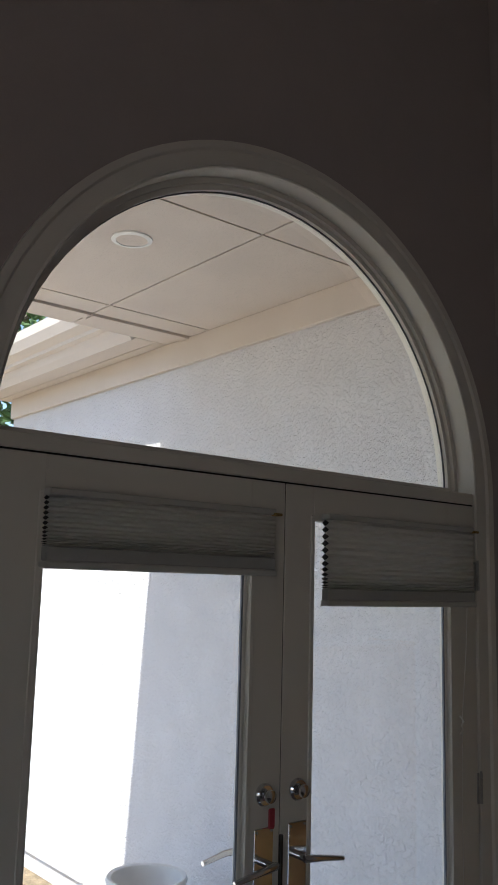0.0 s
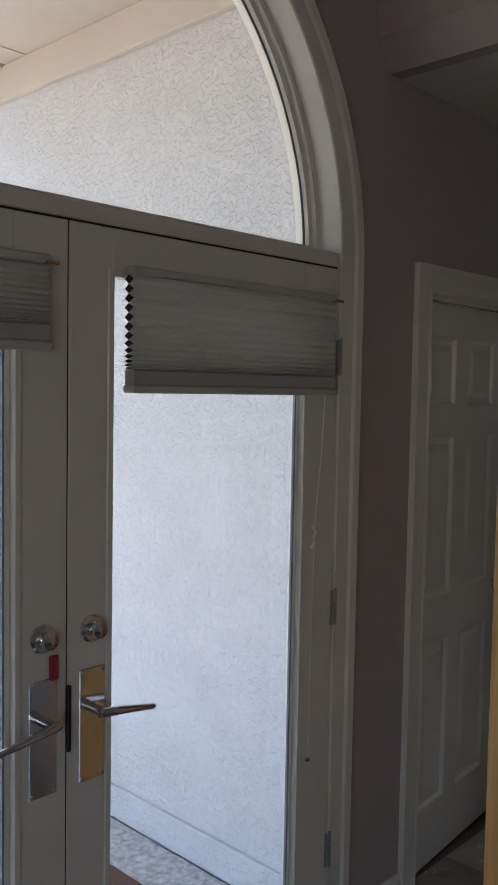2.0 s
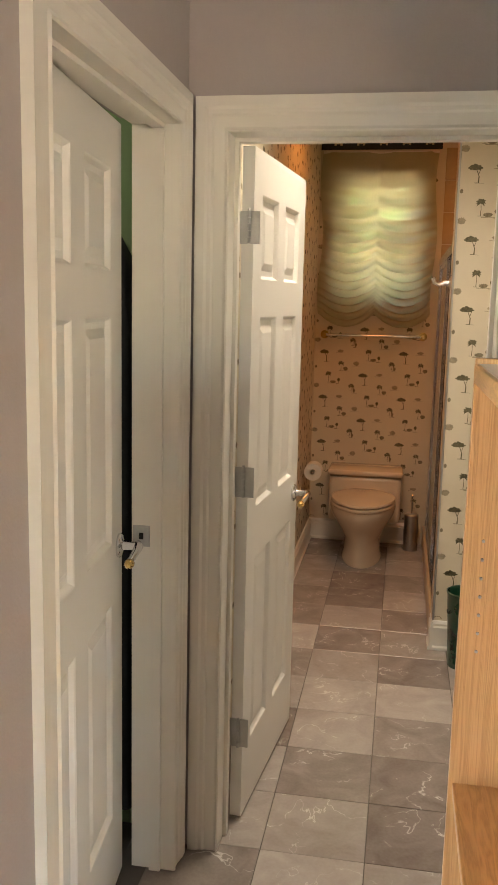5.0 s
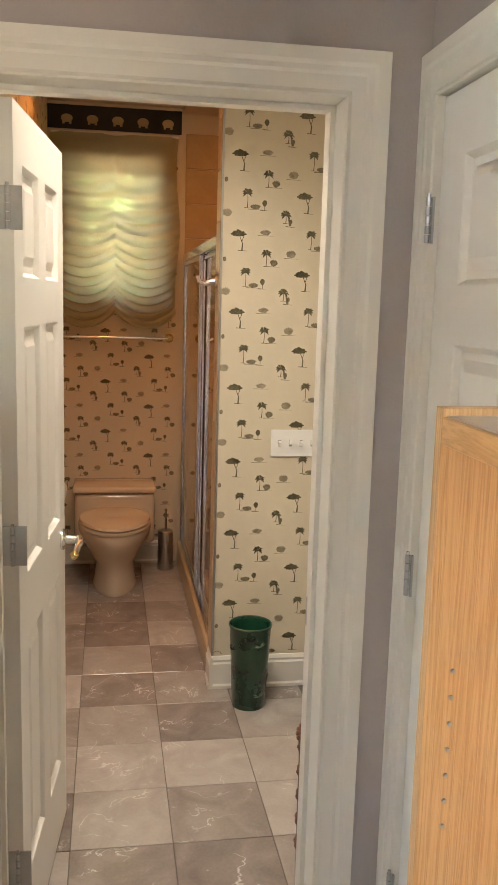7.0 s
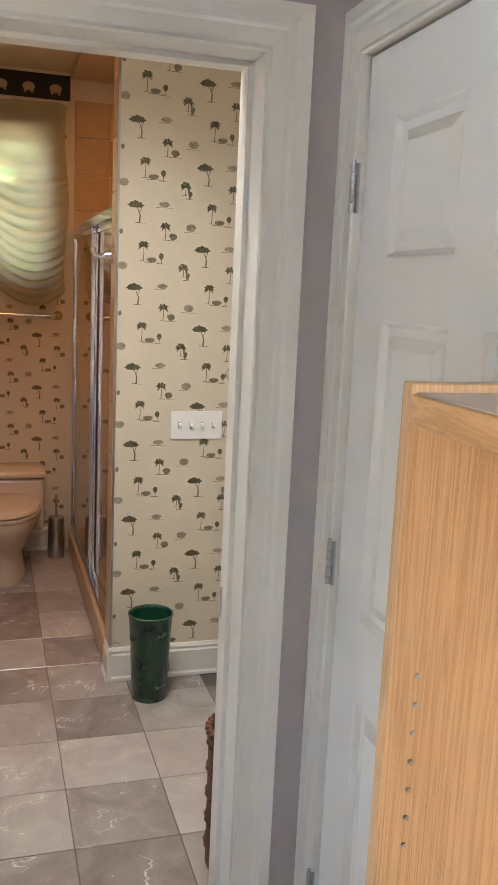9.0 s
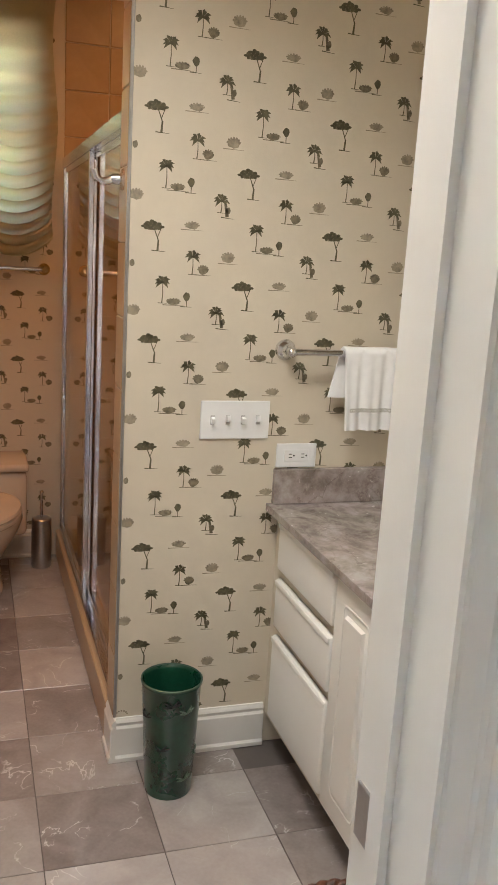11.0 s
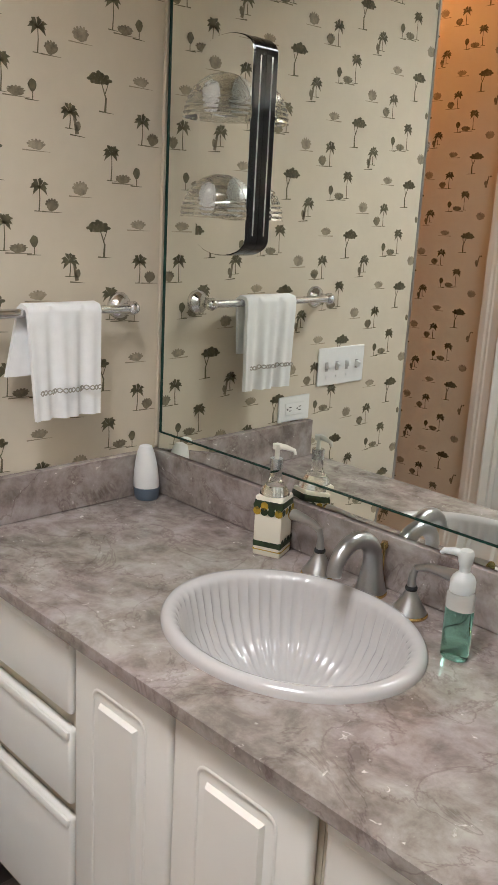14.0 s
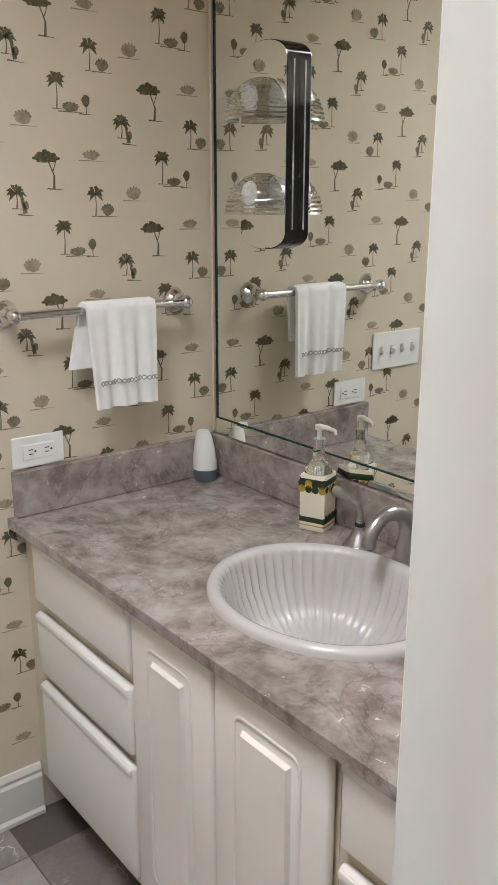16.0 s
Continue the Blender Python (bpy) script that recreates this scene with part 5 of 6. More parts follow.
part("collar", turned(bmesh.new(), [(0.0205, 0.118), (0.0205, 0.136), (0.018, 0.143), (0.012, 0.149), (0.009, 0.152), (0.009, 0.162)], 26, gm), M_MILKY, gs, smooth=35)
bm = turned(bmesh.new(), [(0.009, 0.160), (0.012, 0.170), (0.013, 0.182), (0.010, 0.188)], 18, gm)
sweep(bm, [gm @ Vector(p) for p in ((0, 0, 0.180), (0.018, 0.006, 0.182), (0.034, 0.012, 0.180), (0.037, 0.013, 0.175))], [0.007, 0.0065, 0.005, 0.004], 10)
part("pump", bm, M_MILKY, gs, smooth=40)

dx, dy = 5.672, 0.268
fr = thing("air_freshener", (dx, dy, CT), "white and slate-blue egg-shaped air freshener", "air freshener")
dm = Matrix.Translation((dx, dy, CT))
part("base", turned(bmesh.new(), [(0.026, 0), (0.029, 0.004), (0.031, 0.020), (0.0315, 0.030)], 28, dm), mat("slate_blue_plastic", (0.13, 0.17, 0.22), 0.4), fr, smooth=40)
part("shell", turned(bmesh.new(), [(0.0315, 0.031), (0.031, 0.050), (0.027, 0.085), (0.021, 0.115), (0.015, 0.130), (0.004, 0.134)], 28, dm @ Matrix.Shear("XY", 4, (0.06, 0.0))), M_WHITEP, fr, smooth=40)

tb = thing("tissue_box", (4.50, 0.44, CT), "pale blue tissue box with white curved shapes", "tissue box")
tm = Matrix.Translation((4.498, 0.466, CT)) @ Matrix.Rotation(radians(8), 4, "Z")
part("box", local(B(-0.058, 0.058, -0.058, 0.058, 0.0, 0.125, 0.002), tm), mat("pale_blue_card", (0.30, 0.47, 0.56), 0.6, vary=0.05), tb)
for face in range(2):
    for i in range(3):
        for j in range(3):
            bm = bmesh.new()
            a0 = (i * 67 + j * 131) % 360
            pts = []
            for k in range(9):
                a = radians(a0 + 200 * k / 8)
                pts.append((-0.038 + 0.038 * i + 0.014 * math.cos(a), 0.022 + 0.040 * j + 0.016 * math.sin(a)))
            q = [Vector((u, 0.0584, v)) if face == 0 else Vector((0.0584, u, v)) for u, v in pts]
            sweep(bm, q, [0.002, 0.0035, 0.0045, 0.005, 0.005, 0.005, 0.0045, 0.0035, 0.002], 6)
            for v in bm.verts:
                if face == 0:
                    v.co.y = 0.0584 + (v.co.y - 0.0584) * 0.05
                else:
                    v.co.x = 0.0584 + (v.co.x - 0.0584) * 0.05
            part("printed_curve", local(bm, tm), M_WHITEP, tb)
part("opening_film", local(B(-0.04, 0.04, -0.018, 0.018, 0.1252, 0.1262), tm), M_WHITEP, tb)

# ---- towel wall fittings ----
tr = thing("towel_bar", (WX, 0.545, 1.268), "chrome towel bar with round posts on the wallpaper", "towel bar")
for y in (0.764, 0.325):
    m = Matrix.Translation((WX, y, 1.268)) @ Matrix.Rotation(radians(-90), 4, "Y")
    part("post", turned(bmesh.new(), [(0.030, 0), (0.031, 0.006), (0.027, 0.014), (0.020, 0.020), (0.013, 0.030), (0.012, 0.042), (0.015, 0.050), (0.016, 0.060), (0.011, 0.070), (0.004, 0.074)], 26, m), M_CHROME, tr, smooth=40)
part("bar", rod(bmesh.new(), (WX - 0.058, 0.764, 1.268), (WX - 0.058, 0.325, 1.268), 0.0095, 18), M_CHROME, tr, smooth=40)

M_TERRY = mat("white_terry_cloth", (0.93, 0.93, 0.92), 0.95, vary=0.03, scale=40, bump=0.00025, bump_scale=260)
tw = thing("hand_towel", (WX - 0.058, 0.515, 1.05), "white terry hand towel with a twisted rope border", "towel")
bm = bmesh.new()
nu, rows = 40, []
for j in range(34):
    s = j / 33.0
    row = []
    for i in range(nu + 1):
        u = i / nu
        y = 0.604 - 0.178 * u
        fold = 0.006 * math.sin(u * 14 + 0.6) + 0.004 * math.sin(u * 29 + 2)
        if s < 0.36:                                   # back fall, hanging behind the bar and a little to the side
            k = s / 0.36
            z, x, y = 1.135 + 0.140 * k, WX - 0.036 + fold * 0.3 * (1 - k), y + 0.030 * (1 - k) - 0.02 * u * (1 - k)
        elif s < 0.44:
            a = math.pi * (s - 0.36) / 0.08
            z, x = 1.275 + 0.013 * math.sin(a), WX - 0.058 + 0.022 * math.cos(a)
        else:
            k = (s - 0.44) / 0.56
            z, x = 1.275 - 0.232 * k, WX - 0.080 - fold * (0.3 + 0.9 * k)
            y = 0.515 + (y - 0.515) * (1 - 0.10 * k) - 0.006 * k
        row.append(bm.verts.new((x, y, z)))
    rows.append(row)
for A, C in zip(rows, rows[1:]):
    for i in range(nu):
        bm.faces.new((A[i], A[i + 1], C[i + 1], C[i]))
bmesh.ops.recalc_face_normals(bm, faces=bm.faces)
bmesh.ops.solidify(bm, geom=bm.faces[:], thickness=0.009)
part("cloth", bm, M_TERRY, tw, smooth=70)
M_ROPE = mat("grey_rope_stitch", (0.42, 0.40, 0.34), 0.9)
for s in (0, 1):
    bm = bmesh.new()
    pts = []
    for k in range(61):
        u = k / 60
        y = 0.515 + ((0.598 - 0.166 * u) - 0.515) * 0.92 - 0.005
        fold = 0.006 * math.sin(u * 14 + 0.6) + 0.004 * math.sin(u * 29 + 2)
        pts.append((WX - 0.0915 - fold * 1.0, y, 1.105 + 0.005 * math.sin(u * 50 + math.pi * s)))
    sweep(bm, pts, [0.0014] * 61, 6)
    part("rope_border", bm, M_ROPE, tw)

sw = thing("light_switch", (WX, 0.905, 1.06), "white four-gang toggle switch plate on the wallpaper", "light switch")
part("plate", B(WX - 0.006, WX - 0.0005, 0.800, 1.010, 1.004, 1.117, 0.003, 2), M_WHITEP, sw)
for k in range(4):
    y = 0.836 + 0.046 * k
    part("toggle", local(B(-0.016, 0, -0.005, 0.005, -0.006, 0.012, 0.001), Matrix.Translation((WX - 0.004, y, 1.060)) @ Matrix.Rotation(radians(-18 if k % 2 else 14), 4, "Y")), M_WHITEP, sw)
    part("slot", B(WX - 0.0066, WX - 0.0055, y - 0.006, y + 0.006, 1.047, 1.074), mat("plate_shadow_gap", (0.45, 0.44, 0.42), 0.6), sw)
    for zz in (1.030, 1.091):
        part("screw", rod(bmesh.new(), (WX - 0.0072, y, zz), (WX - 0.005, y, zz), 0.003, 10), M_WHITEP, sw)
ou = thing("wall_outlet", (WX, 0.707, 0.95), "white duplex wall outlet above the marble splash", "outlet")
part("plate", B(WX - 0.006, WX - 0.0005, 0.643, 0.771, 0.914, 0.988, 0.003, 2), M_WHITEP, ou)
part("insert", B(WX - 0.0085, WX - 0.005, 0.668, 0.746, 0.933, 0.969, 0.0015), M_WHITEP, ou)
for cy in (0.687, 0.727):
    for d in (-0.005, 0.005):
        part("slot", B(WX - 0.0092, WX - 0.008, cy - 0.005, cy + 0.005, 0.951 + d - 0.001, 0.951 + d + 0.0012), M_DARK, ou)
    part("slot", rod(bmesh.new(), (WX - 0.0092, cy - 0.011, 0.951), (WX - 0.008, cy - 0.011, 0.951), 0.0026, 10), M_DARK, ou)
hk = thing("robe_hook", (WX, 1.26, 1.71), "small chrome robe hook on the wall edge", "hook")
m = Matrix.Translation((WX + 0.055, 1.2325, 1.71)) @ Matrix.Rotation(radians(-90), 4, "X")
part("rose", turned(bmesh.new(), [(0.030, 0), (0.031, 0.005), (0.026, 0.012), (0.015, 0.018), (0.012, 0.040)], 24, m), M_CHROME, hk, smooth=40)
part("arm", sweep(bmesh.new(), [(WX + 0.055, 1.262, 1.71), (WX + 0.055, 1.290, 1.702), (WX + 0.055, 1.312, 1.710), (WX + 0.055, 1.318, 1.732)], [0.012, 0.011, 0.010, 0.011], 14), M_CHROME, hk, smooth=45)

# ---- waste bin and basket ----
wb = thing("waste_bin", (5.55, 1.102, 0), "dark green painted tin waste bin with dragonfly motifs", "waste bin")
bmm = Matrix.Translation((5.55, 1.102, 0))
part("body", turned(bmesh.new(), [(0.066, 0.0), (0.068, 0.004), (0.084, 0.335), (0.087, 0.339), (0.088, 0.345), (0.086, 0.349), (0.083, 0.345), (0.081, 0.335), (0.066, 0.01), (0.002, 0.008)], 40, bmm), M_GREENTIN, wb, smooth=40)
part("rim", turned(bmesh.new(), [(0.084, 0.343), (0.0885, 0.345), (0.0885, 0.349), (0.085, 0.351), (0.0835, 0.347)], 40, bmm, caps=False), mat("worn_tin_rim", (0.10, 0.16, 0.12), 0.3, 0.6), wb, smooth=60)
M_MOTIF = mat("silver_green_relief", (0.16, 0.22, 0.17), 0.35, 0.5)
for k, (a, z) in enumerate(((200, 0.275), (150, 0.16), (205, 0.06), (110, 0.25), (255, 0.12), (170, 0.30))):
    bm = bmesh.new()
    r = 0.0685 + 0.0165 * z / 0.335
    for da, ln in ((25, 0.028), (50, 0.026), (150, 0.026), (175, 0.022)):
        d = Vector((0, math.cos(radians(da)), math.sin(radians(da)))) * ln
        sweep(bm, [(r, 0, 0), tuple(Vector((r, 0, 0)) + d * 0.5), tuple(Vector((r - 0.002, 0, 0)) + d)], [0.002, 0.0035, 0.0012], 6)
    bm.transform(bmm @ Matrix.Translation((0, 0, z)) @ Matrix.Rotation(radians(a), 4, "Z"))
    part("motif", bm, M_MOTIF if k % 2 == 0 else M_DARK, wb)
bs = thing("wicker_basket", (4.50, 1.022, 0), "dark brown wicker basket behind the doorway", "basket")
M_WICKER = mat("dark_wicker", (0.15, 0.05, 0.022), 0.5, vary=0.4, scale=60, bump=0.003, bump_scale=120)
q = Matrix.Translation((4.50, 1.022, 0))
part("body", turned(bmesh.new(), [(0.10, 0.0), (0.105, 0.01), (0.108, 0.40), (0.100, 0.40), (0.096, 0.02), (0.002, 0.02)], 40, q, flute=0.010, flutes=26), M_WICKER, bs, smooth=60)
bm = bmesh.new()
for s in (0, 1):
    sweep(bm, [q @ Vector(((0.108 + 0.003 * math.cos(14 * a + 3.14 * s)) * math.cos(a), (0.108 + 0.003 * math.cos(14 * a + 3.14 * s)) * math.sin(a), 0.41 + 0.004 * math.sin(14 * a + 3.14 * s))) for a in [2 * math.pi * i / 120 for i in range(121)]], [0.009] * 121, 8)
part("rim", bm, M_WICKER, bs, smooth=60)
for k in range(5):
    zz = 0.07 + 0.075 * k
    bm = bmesh.new()
    sweep(bm, [q @ Vector(((0.109 + 0.0012 * math.cos(20 * a + k)) * math.cos(a), (0.109 + 0.0012 * math.cos(20 * a + k)) * math.sin(a), zz)) for a in [2 * math.pi * i / 100 for i in range(101)]], [0.004] * 101, 6)
    part("woven_band", bm, M_WICKER, bs, smooth=60)

# ---- toilet corner ----
to = thing("toilet", (7.2, 1.63, 0), "beige low one-piece porcelain toilet with its lid down", "toilet")
ty = 1.635
bm = bmesh.new()
box(bm, 7.26, FX - 0.012, ty - 0.235, ty + 0.235, 0.20, 0.505, 0.03, 3)
part("tank", bm, M_TOILET, to, smooth=40)
bm = bmesh.new()
box(bm, 7.245, FX - 0.010, ty - 0.243, ty + 0.243, 0.508, 0.545, 0.014, 3)
part("tank_lid", bm, M_TOILET, to, smooth=40)


def oval(bm, rings, n=40):
    """Rings of (height, front x, back x, half width): egg-shaped loops joined up."""
    loops = []
    for h, xf, xb, w in rings:
        c, a = (xf + xb) / 2, (xb - xf) / 2
        loops.append([bm.verts.new((c + a * math.cos(2 * math.pi * i / n), ty + w * math.sin(2 * math.pi * i / n) * (1 + 0.12 * math.cos(2 * math.pi * i / n)), h)) for i in range(n)])
    for A, C in zip(loops, loops[1:]):
        for i in range(n):
            bm.faces.new((A[i], A[(i + 1) % n], C[(i + 1) % n], C[i]))
    bm.faces.new(loops[0][::-1])
    bm.faces.new(loops[-1])
    return bm


part("bowl", oval(bmesh.new(), [(0, 6.895, 7.42, 0.125), (0.02, 6.89, 7.42, 0.128), (0.06, 6.905, 7.40, 0.115), (0.16, 6.90, 7.40, 0.115), (0.24, 6.84, 7.42, 0.16), (0.31, 6.79, 7.40, 0.195), (0.36, 6.77, 7.36, 0.205), (0.375, 6.775, 7.35, 0.20)]), M_TOILET, to, smooth=50)
part("seat", oval(bmesh.new(), [(0.378, 6.765, 7.30, 0.197), (0.384, 6.760, 7.30, 0.202), (0.396, 6.762, 7.30, 0.200), (0.399, 6.775, 7.29, 0.19)]), M_TOILET, to, smooth=50)
part("lid", oval(bmesh.new(), [(0.402, 6.770, 7.30, 0.192), (0.408, 6.763, 7.30, 0.198), (0.420, 6.768, 7.30, 0.194), (0.428, 6.82, 7.27, 0.15)]), M_TOILET, to, smooth=50)
tb_ = thing("toilet_brush", (7.40, 1.325, 0), "chrome toilet brush holder on the floor", "toilet brush")
part("holder", turned(bmesh.new(), [(0.045, 0), (0.048, 0.004), (0.046, 0.24), (0.041, 0.245), (0.012, 0.246)], 26, Matrix.Translation((7.40, 1.325, 0))), M_STEEL, tb_, smooth=40)
part("handle", turned(bmesh.new(), [(0.007, 0.24), (0.007, 0.36), (0.010, 0.372), (0.004, 0.38)], 14, Matrix.Translation((7.40, 1.325, 0))), M_CHROME, tb_, smooth=40)
ph = thing("paper_holder", (7.1, NW, 0.56), "toilet paper roll on a chrome wall holder", "paper holder")
part("arm", sweep(bmesh.new(), [(7.18, NW - 0.002, 0.56), (7.18, NW - 0.05, 0.56), (7.15, NW - 0.065, 0.56), (7.02, NW - 0.065, 0.56)], [0.018, 0.009, 0.009, 0.009], 14), M_CHROME, ph, smooth=45)
part("roll", turned(bmesh.new(), [(0.02, 0), (0.054, 0), (0.055, 0.003), (0.055, 0.097), (0.054, 0.1), (0.02, 0.1)], 28, Matrix.Translation((7.04, NW - 0.065, 0.56)) @ Matrix.Rotation(radians(90), 4, "Y"), caps=False), mat("white_paper", (0.80, 0.77, 0.72), 0.9), ph, smooth=40)
rb = thing("towel_rail", (FX, 1.63, 1.405), "slim metal towel rail under the curtained window", "towel rail")
part("rail", rod(bmesh.new(), (FX - 0.06, 1.31, 1.405), (FX - 0.06, 1.955, 1.405), 0.009), M_CHROME, rb, smooth=40)
for y in (1.31, 1.955):
    part("post", turned(bmesh.new(), [(0.026, 0), (0.027, 0.008), (0.014, 0.02), (0.012, 0.05), (0.016, 0.058), (0.014, 0.072)], 20, Matrix.Translation((FX, y, 1.405)) @ Matrix.Rotation(radians(-90), 4, "Y")), M_BRASS, rb, smooth=40)

# window: frame, sashes and panes
w1 = thing("window_1", (FX, 1.635, WIN[2]), "white wooden window behind a sheer shade", "window", kind="structure")
bm = bmesh.new()
for y0, y1, z0, z1 in ((WIN[0], WIN[0] + 0.03, WIN[2], WIN[3]), (WIN[1] - 0.03, WIN[1], WIN[2], WIN[3]), (WIN[0] + 0.03, WIN[1] - 0.03, WIN[2], WIN[2] + 0.04), (WIN[0] + 0.03, WIN[1] - 0.03, WIN[3] - 0.04, WIN[3]), (WIN[0] + 0.03, WIN[1] - 0.03, 2.0, 2.035)):
    box(bm, FX + 0.05, FX + 0.09, y0, y1, z0, z1, 0.003)
part("window_frame", bm, M_TRIM, w1)
for z0, z1 in ((WIN[2] + 0.04, 2.0), (2.035, WIN[3] - 0.04)):
    p = part("pane", B(FX + 0.067, FX + 0.072, WIN[0] + 0.03, WIN[1] - 0.03, z0, z1), M_GLASS, w1)
    p.visible_shadow = False
part("window_sill", B(FX - 0.012, FX + 0.05, WIN[0] - 0.02, WIN[1] + 0.02, WIN[2] - 0.025, WIN[2], 0.003), M_TRIM, w1)

# sheer balloon shade
M_SHEER = cloth_mat("sheer_tan_cloth", (0.64, 0.60, 0.42), 0.66, 0.11)
cu = thing("balloon_shade", (FX - 0.05, 1.635, 1.45), "sheer tan balloon shade gathered in two swags", "curtain")
bm = bmesh.new()
ca, cb, ctop = 1.268, 2.0, 2.575
nu, nv = 64, 120
rows = []
for j in range(nv + 1):
    v = j / nv
    row = []
    for i in range(nu + 1):
        u = i / nu
        y = cb + (ca - cb) * u
        s = (u * 2) % 1.0 if u < 1 else 1.0
        sag = 4 * s * (1 - s)
        zbase = ctop - v * (ctop - 1.545)
        z = zbase - (0.01 + 0.085 * v) * sag
        ph_ = v * 16 * (0.4 + 0.6 * v)
        amp = 0.004 + 0.014 * min(1, v * 2.2)
        pull = 0.012 * (1 - sag)
        x = FX - 0.05 - amp * math.sin(2 * math.pi * ph_ + 0.7 * math.sin(9 * u)) * (0.35 + 0.65 * sag) + pull - 0.03 * v * sag
        z += 0.010 * math.cos(2 * math.pi * ph_) * sag * v
        row.append(bm.verts.new((x, y + 0.012 * math.sin(v * 9) * (1 if u < 0.02 or u > 0.98 else 0), z)))
    rows.append(row)
for A, C in zip(rows, rows[1:]):
    for i in range(nu):
        bm.faces.new((A[i], A[i + 1], C[i + 1], C[i]))
part("cloth", bm, M_SHEER, cu, smooth=80)
part("header_rod", rod(bmesh.new(), (FX - 0.035, ca, 2.568), (FX - 0.035, cb, 2.568), 0.010), M_TRIM, cu)
# border with pale blots along the top of the wall
bm = bmesh.new()
box(bm, FX - 0.003, FX - 0.0005, 1.25, NW - 0.001, 2.590, 2.722)
solo("trim_border", bm, mat("black_border_paper", (0.012, 0.011, 0.010), 0.5, vary=0.3, scale=20), "black wallpaper border with pale printed shapes", "border", kind="structure")
for k in range(5):
    y = 1.33 + 0.145 * k
    bm = turned(bmesh.new(), [(0.028, 0), (0.028, 0.0006)], 14, Matrix.Translation((FX - 0.003, y, 2.648)) @ Matrix.Rotation(radians(-90), 4, "Y"), sy=1.2, sx=0.85)
    box(bm, FX - 0.0036, FX - 0.003, y - 0.026, y - 0.012, 2.616, 2.645)
    box(bm, FX - 0.0036, FX - 0.003, y + 0.012, y + 0.026, 2.616, 2.645)
    solo("border_print", bm, mat("tan_border_print", (0.50, 0.36, 0.20), 0.6), "pale tan blot printed on the black border", "wall print", "prints along the border", kind="structure")

# ---- shower ----
tile_mesh = mesh_of("shower_tile", B(-0.002, 0.006, -0.098, 0.098, -0.098, 0.098, 0.003), M_SHTILE)
backer = solo("wall_shower", B(WX + 0.11, FX, MY, MY + 0.01, 0, TOP), M_SHTILE, "tan tiled shower wall", "wall", kind="structure")
for k, (ys, xw, sgn, yaw) in enumerate(((5, FX - 0.001, -1, 180),)):
    for i in range(6):
        for j in range(14):
            y, z = 1.225 - 0.10 - 0.2 * i + 0.0, 0.1 + 0.2 * j
            if z > TOP - 0.1 or y < MY + 0.1:
                continue
            o = new("tile", tile_mesh)
            o.matrix_world = Matrix.Translation((xw, y, z)) @ Matrix.Rotation(math.pi, 4, "Z")
            o.parent = backer
sh = thing("shower_door", (6.6, 1.2, 0), "chrome framed sliding glass shower door", "shower door")
xs0, xs1 = WX + 0.112, FX - 0.012
part("header", B(xs0, xs1, 1.175, 1.232, 1.86, 1.905, 0.004), M_CHROME, sh)
part("bottom_track", B(xs0, xs1, 1.175, 1.232, 0.135, 0.165, 0.004), M_CHROME, sh)
for x in (xs0, xs1 - 0.03):
    part("side_post", B(x, x + 0.03, 1.18, 1.228, 0.165, 1.86, 0.003), M_CHROME, sh)
M_SHGLASS = glass_mat("tinted_shower_glass", (0.90, 0.84, 0.74), 0.03, 1.45)
for a, b, y in ((xs0 + 0.03, xs0 + 0.86, 1.192), (xs0 + 0.80, xs1 - 0.03, 1.214)):
    f = part("glass_panel", B(a + 0.025, b - 0.025, y - 0.003, y + 0.003, 0.19, 1.835), M_SHGLASS, sh)
    f.visible_shadow = False
    for c0, c1, z0, z1 in ((a, a + 0.025, 0.165, 1.86), (b - 0.025, b, 0.165, 1.86), (a + 0.025, b - 0.025, 0.165, 0.19), (a + 0.025, b - 0.025, 1.835, 1.86)):
        part("panel_frame", B(c0, c1, y - 0.010, y + 0.010, z0, z1, 0.002), M_CHROME, sh)
part("dark_seal", B(xs0 + 0.83, xs0 + 0.838, 1.200, 1.206, 0.19, 1.835), M_DARK, sh)
solo("shower_curb", B(WX + 0.11, FX - 0.002, 1.13, 1.245, 0, 0.134, 0.006), M_SHTILE, "tan tiled shower kerb under the glass door", "shower kerb")
slab("shower_soffit", WX + 0.11, FX - 0.001, MY + 0.01, 1.245, TOP - 0.03, TOP - 0.001, M_SHTILE, "tan tiled shower ceiling", "ceiling")
# metal corner bead on the end of the towel wall
wall_end = solo("trim_corner", B(WX - 0.001, WX + 0.111, 1.2325, 1.2345, 0.141, TOP), mat("pale_tile_grout", (0.50, 0.42, 0.33), 0.9), "tan tiled end of the towel wall", "trim", kind="structure")
end_tile = mesh_of("end_tile", B(-0.057, 0.057, -0.003, 0.003, -0.098, 0.098, 0.002), M_SHTILE)
for j in range(13):
    o = new("tile", end_tile)
    o.location = (WX + 0.055, 1.2370, 0.245 + 0.2 * j)
    o.parent = wall_end
solo("corner_bead", B(WX - 0.004, WX + 0.004, 1.2285, 1.2385, 0.141, TOP, 0.002), M_STEEL, "slim metal corner bead on the wall end", "trim", kind="structure")

# ---- wallpaper prints ----
def blot(cx, cy, rx, ry, n=10, rnd=None):
    return [(cx + rx * math.cos(2 * math.pi * i / n) * (1 + (rnd.uniform(-0.15, 0.15) if rnd else 0)), cy + ry * math.sin(2 * math.pi * i / n) * (1 + (rnd.uniform(-0.15, 0.15) if rnd else 0))) for i in range(n)]


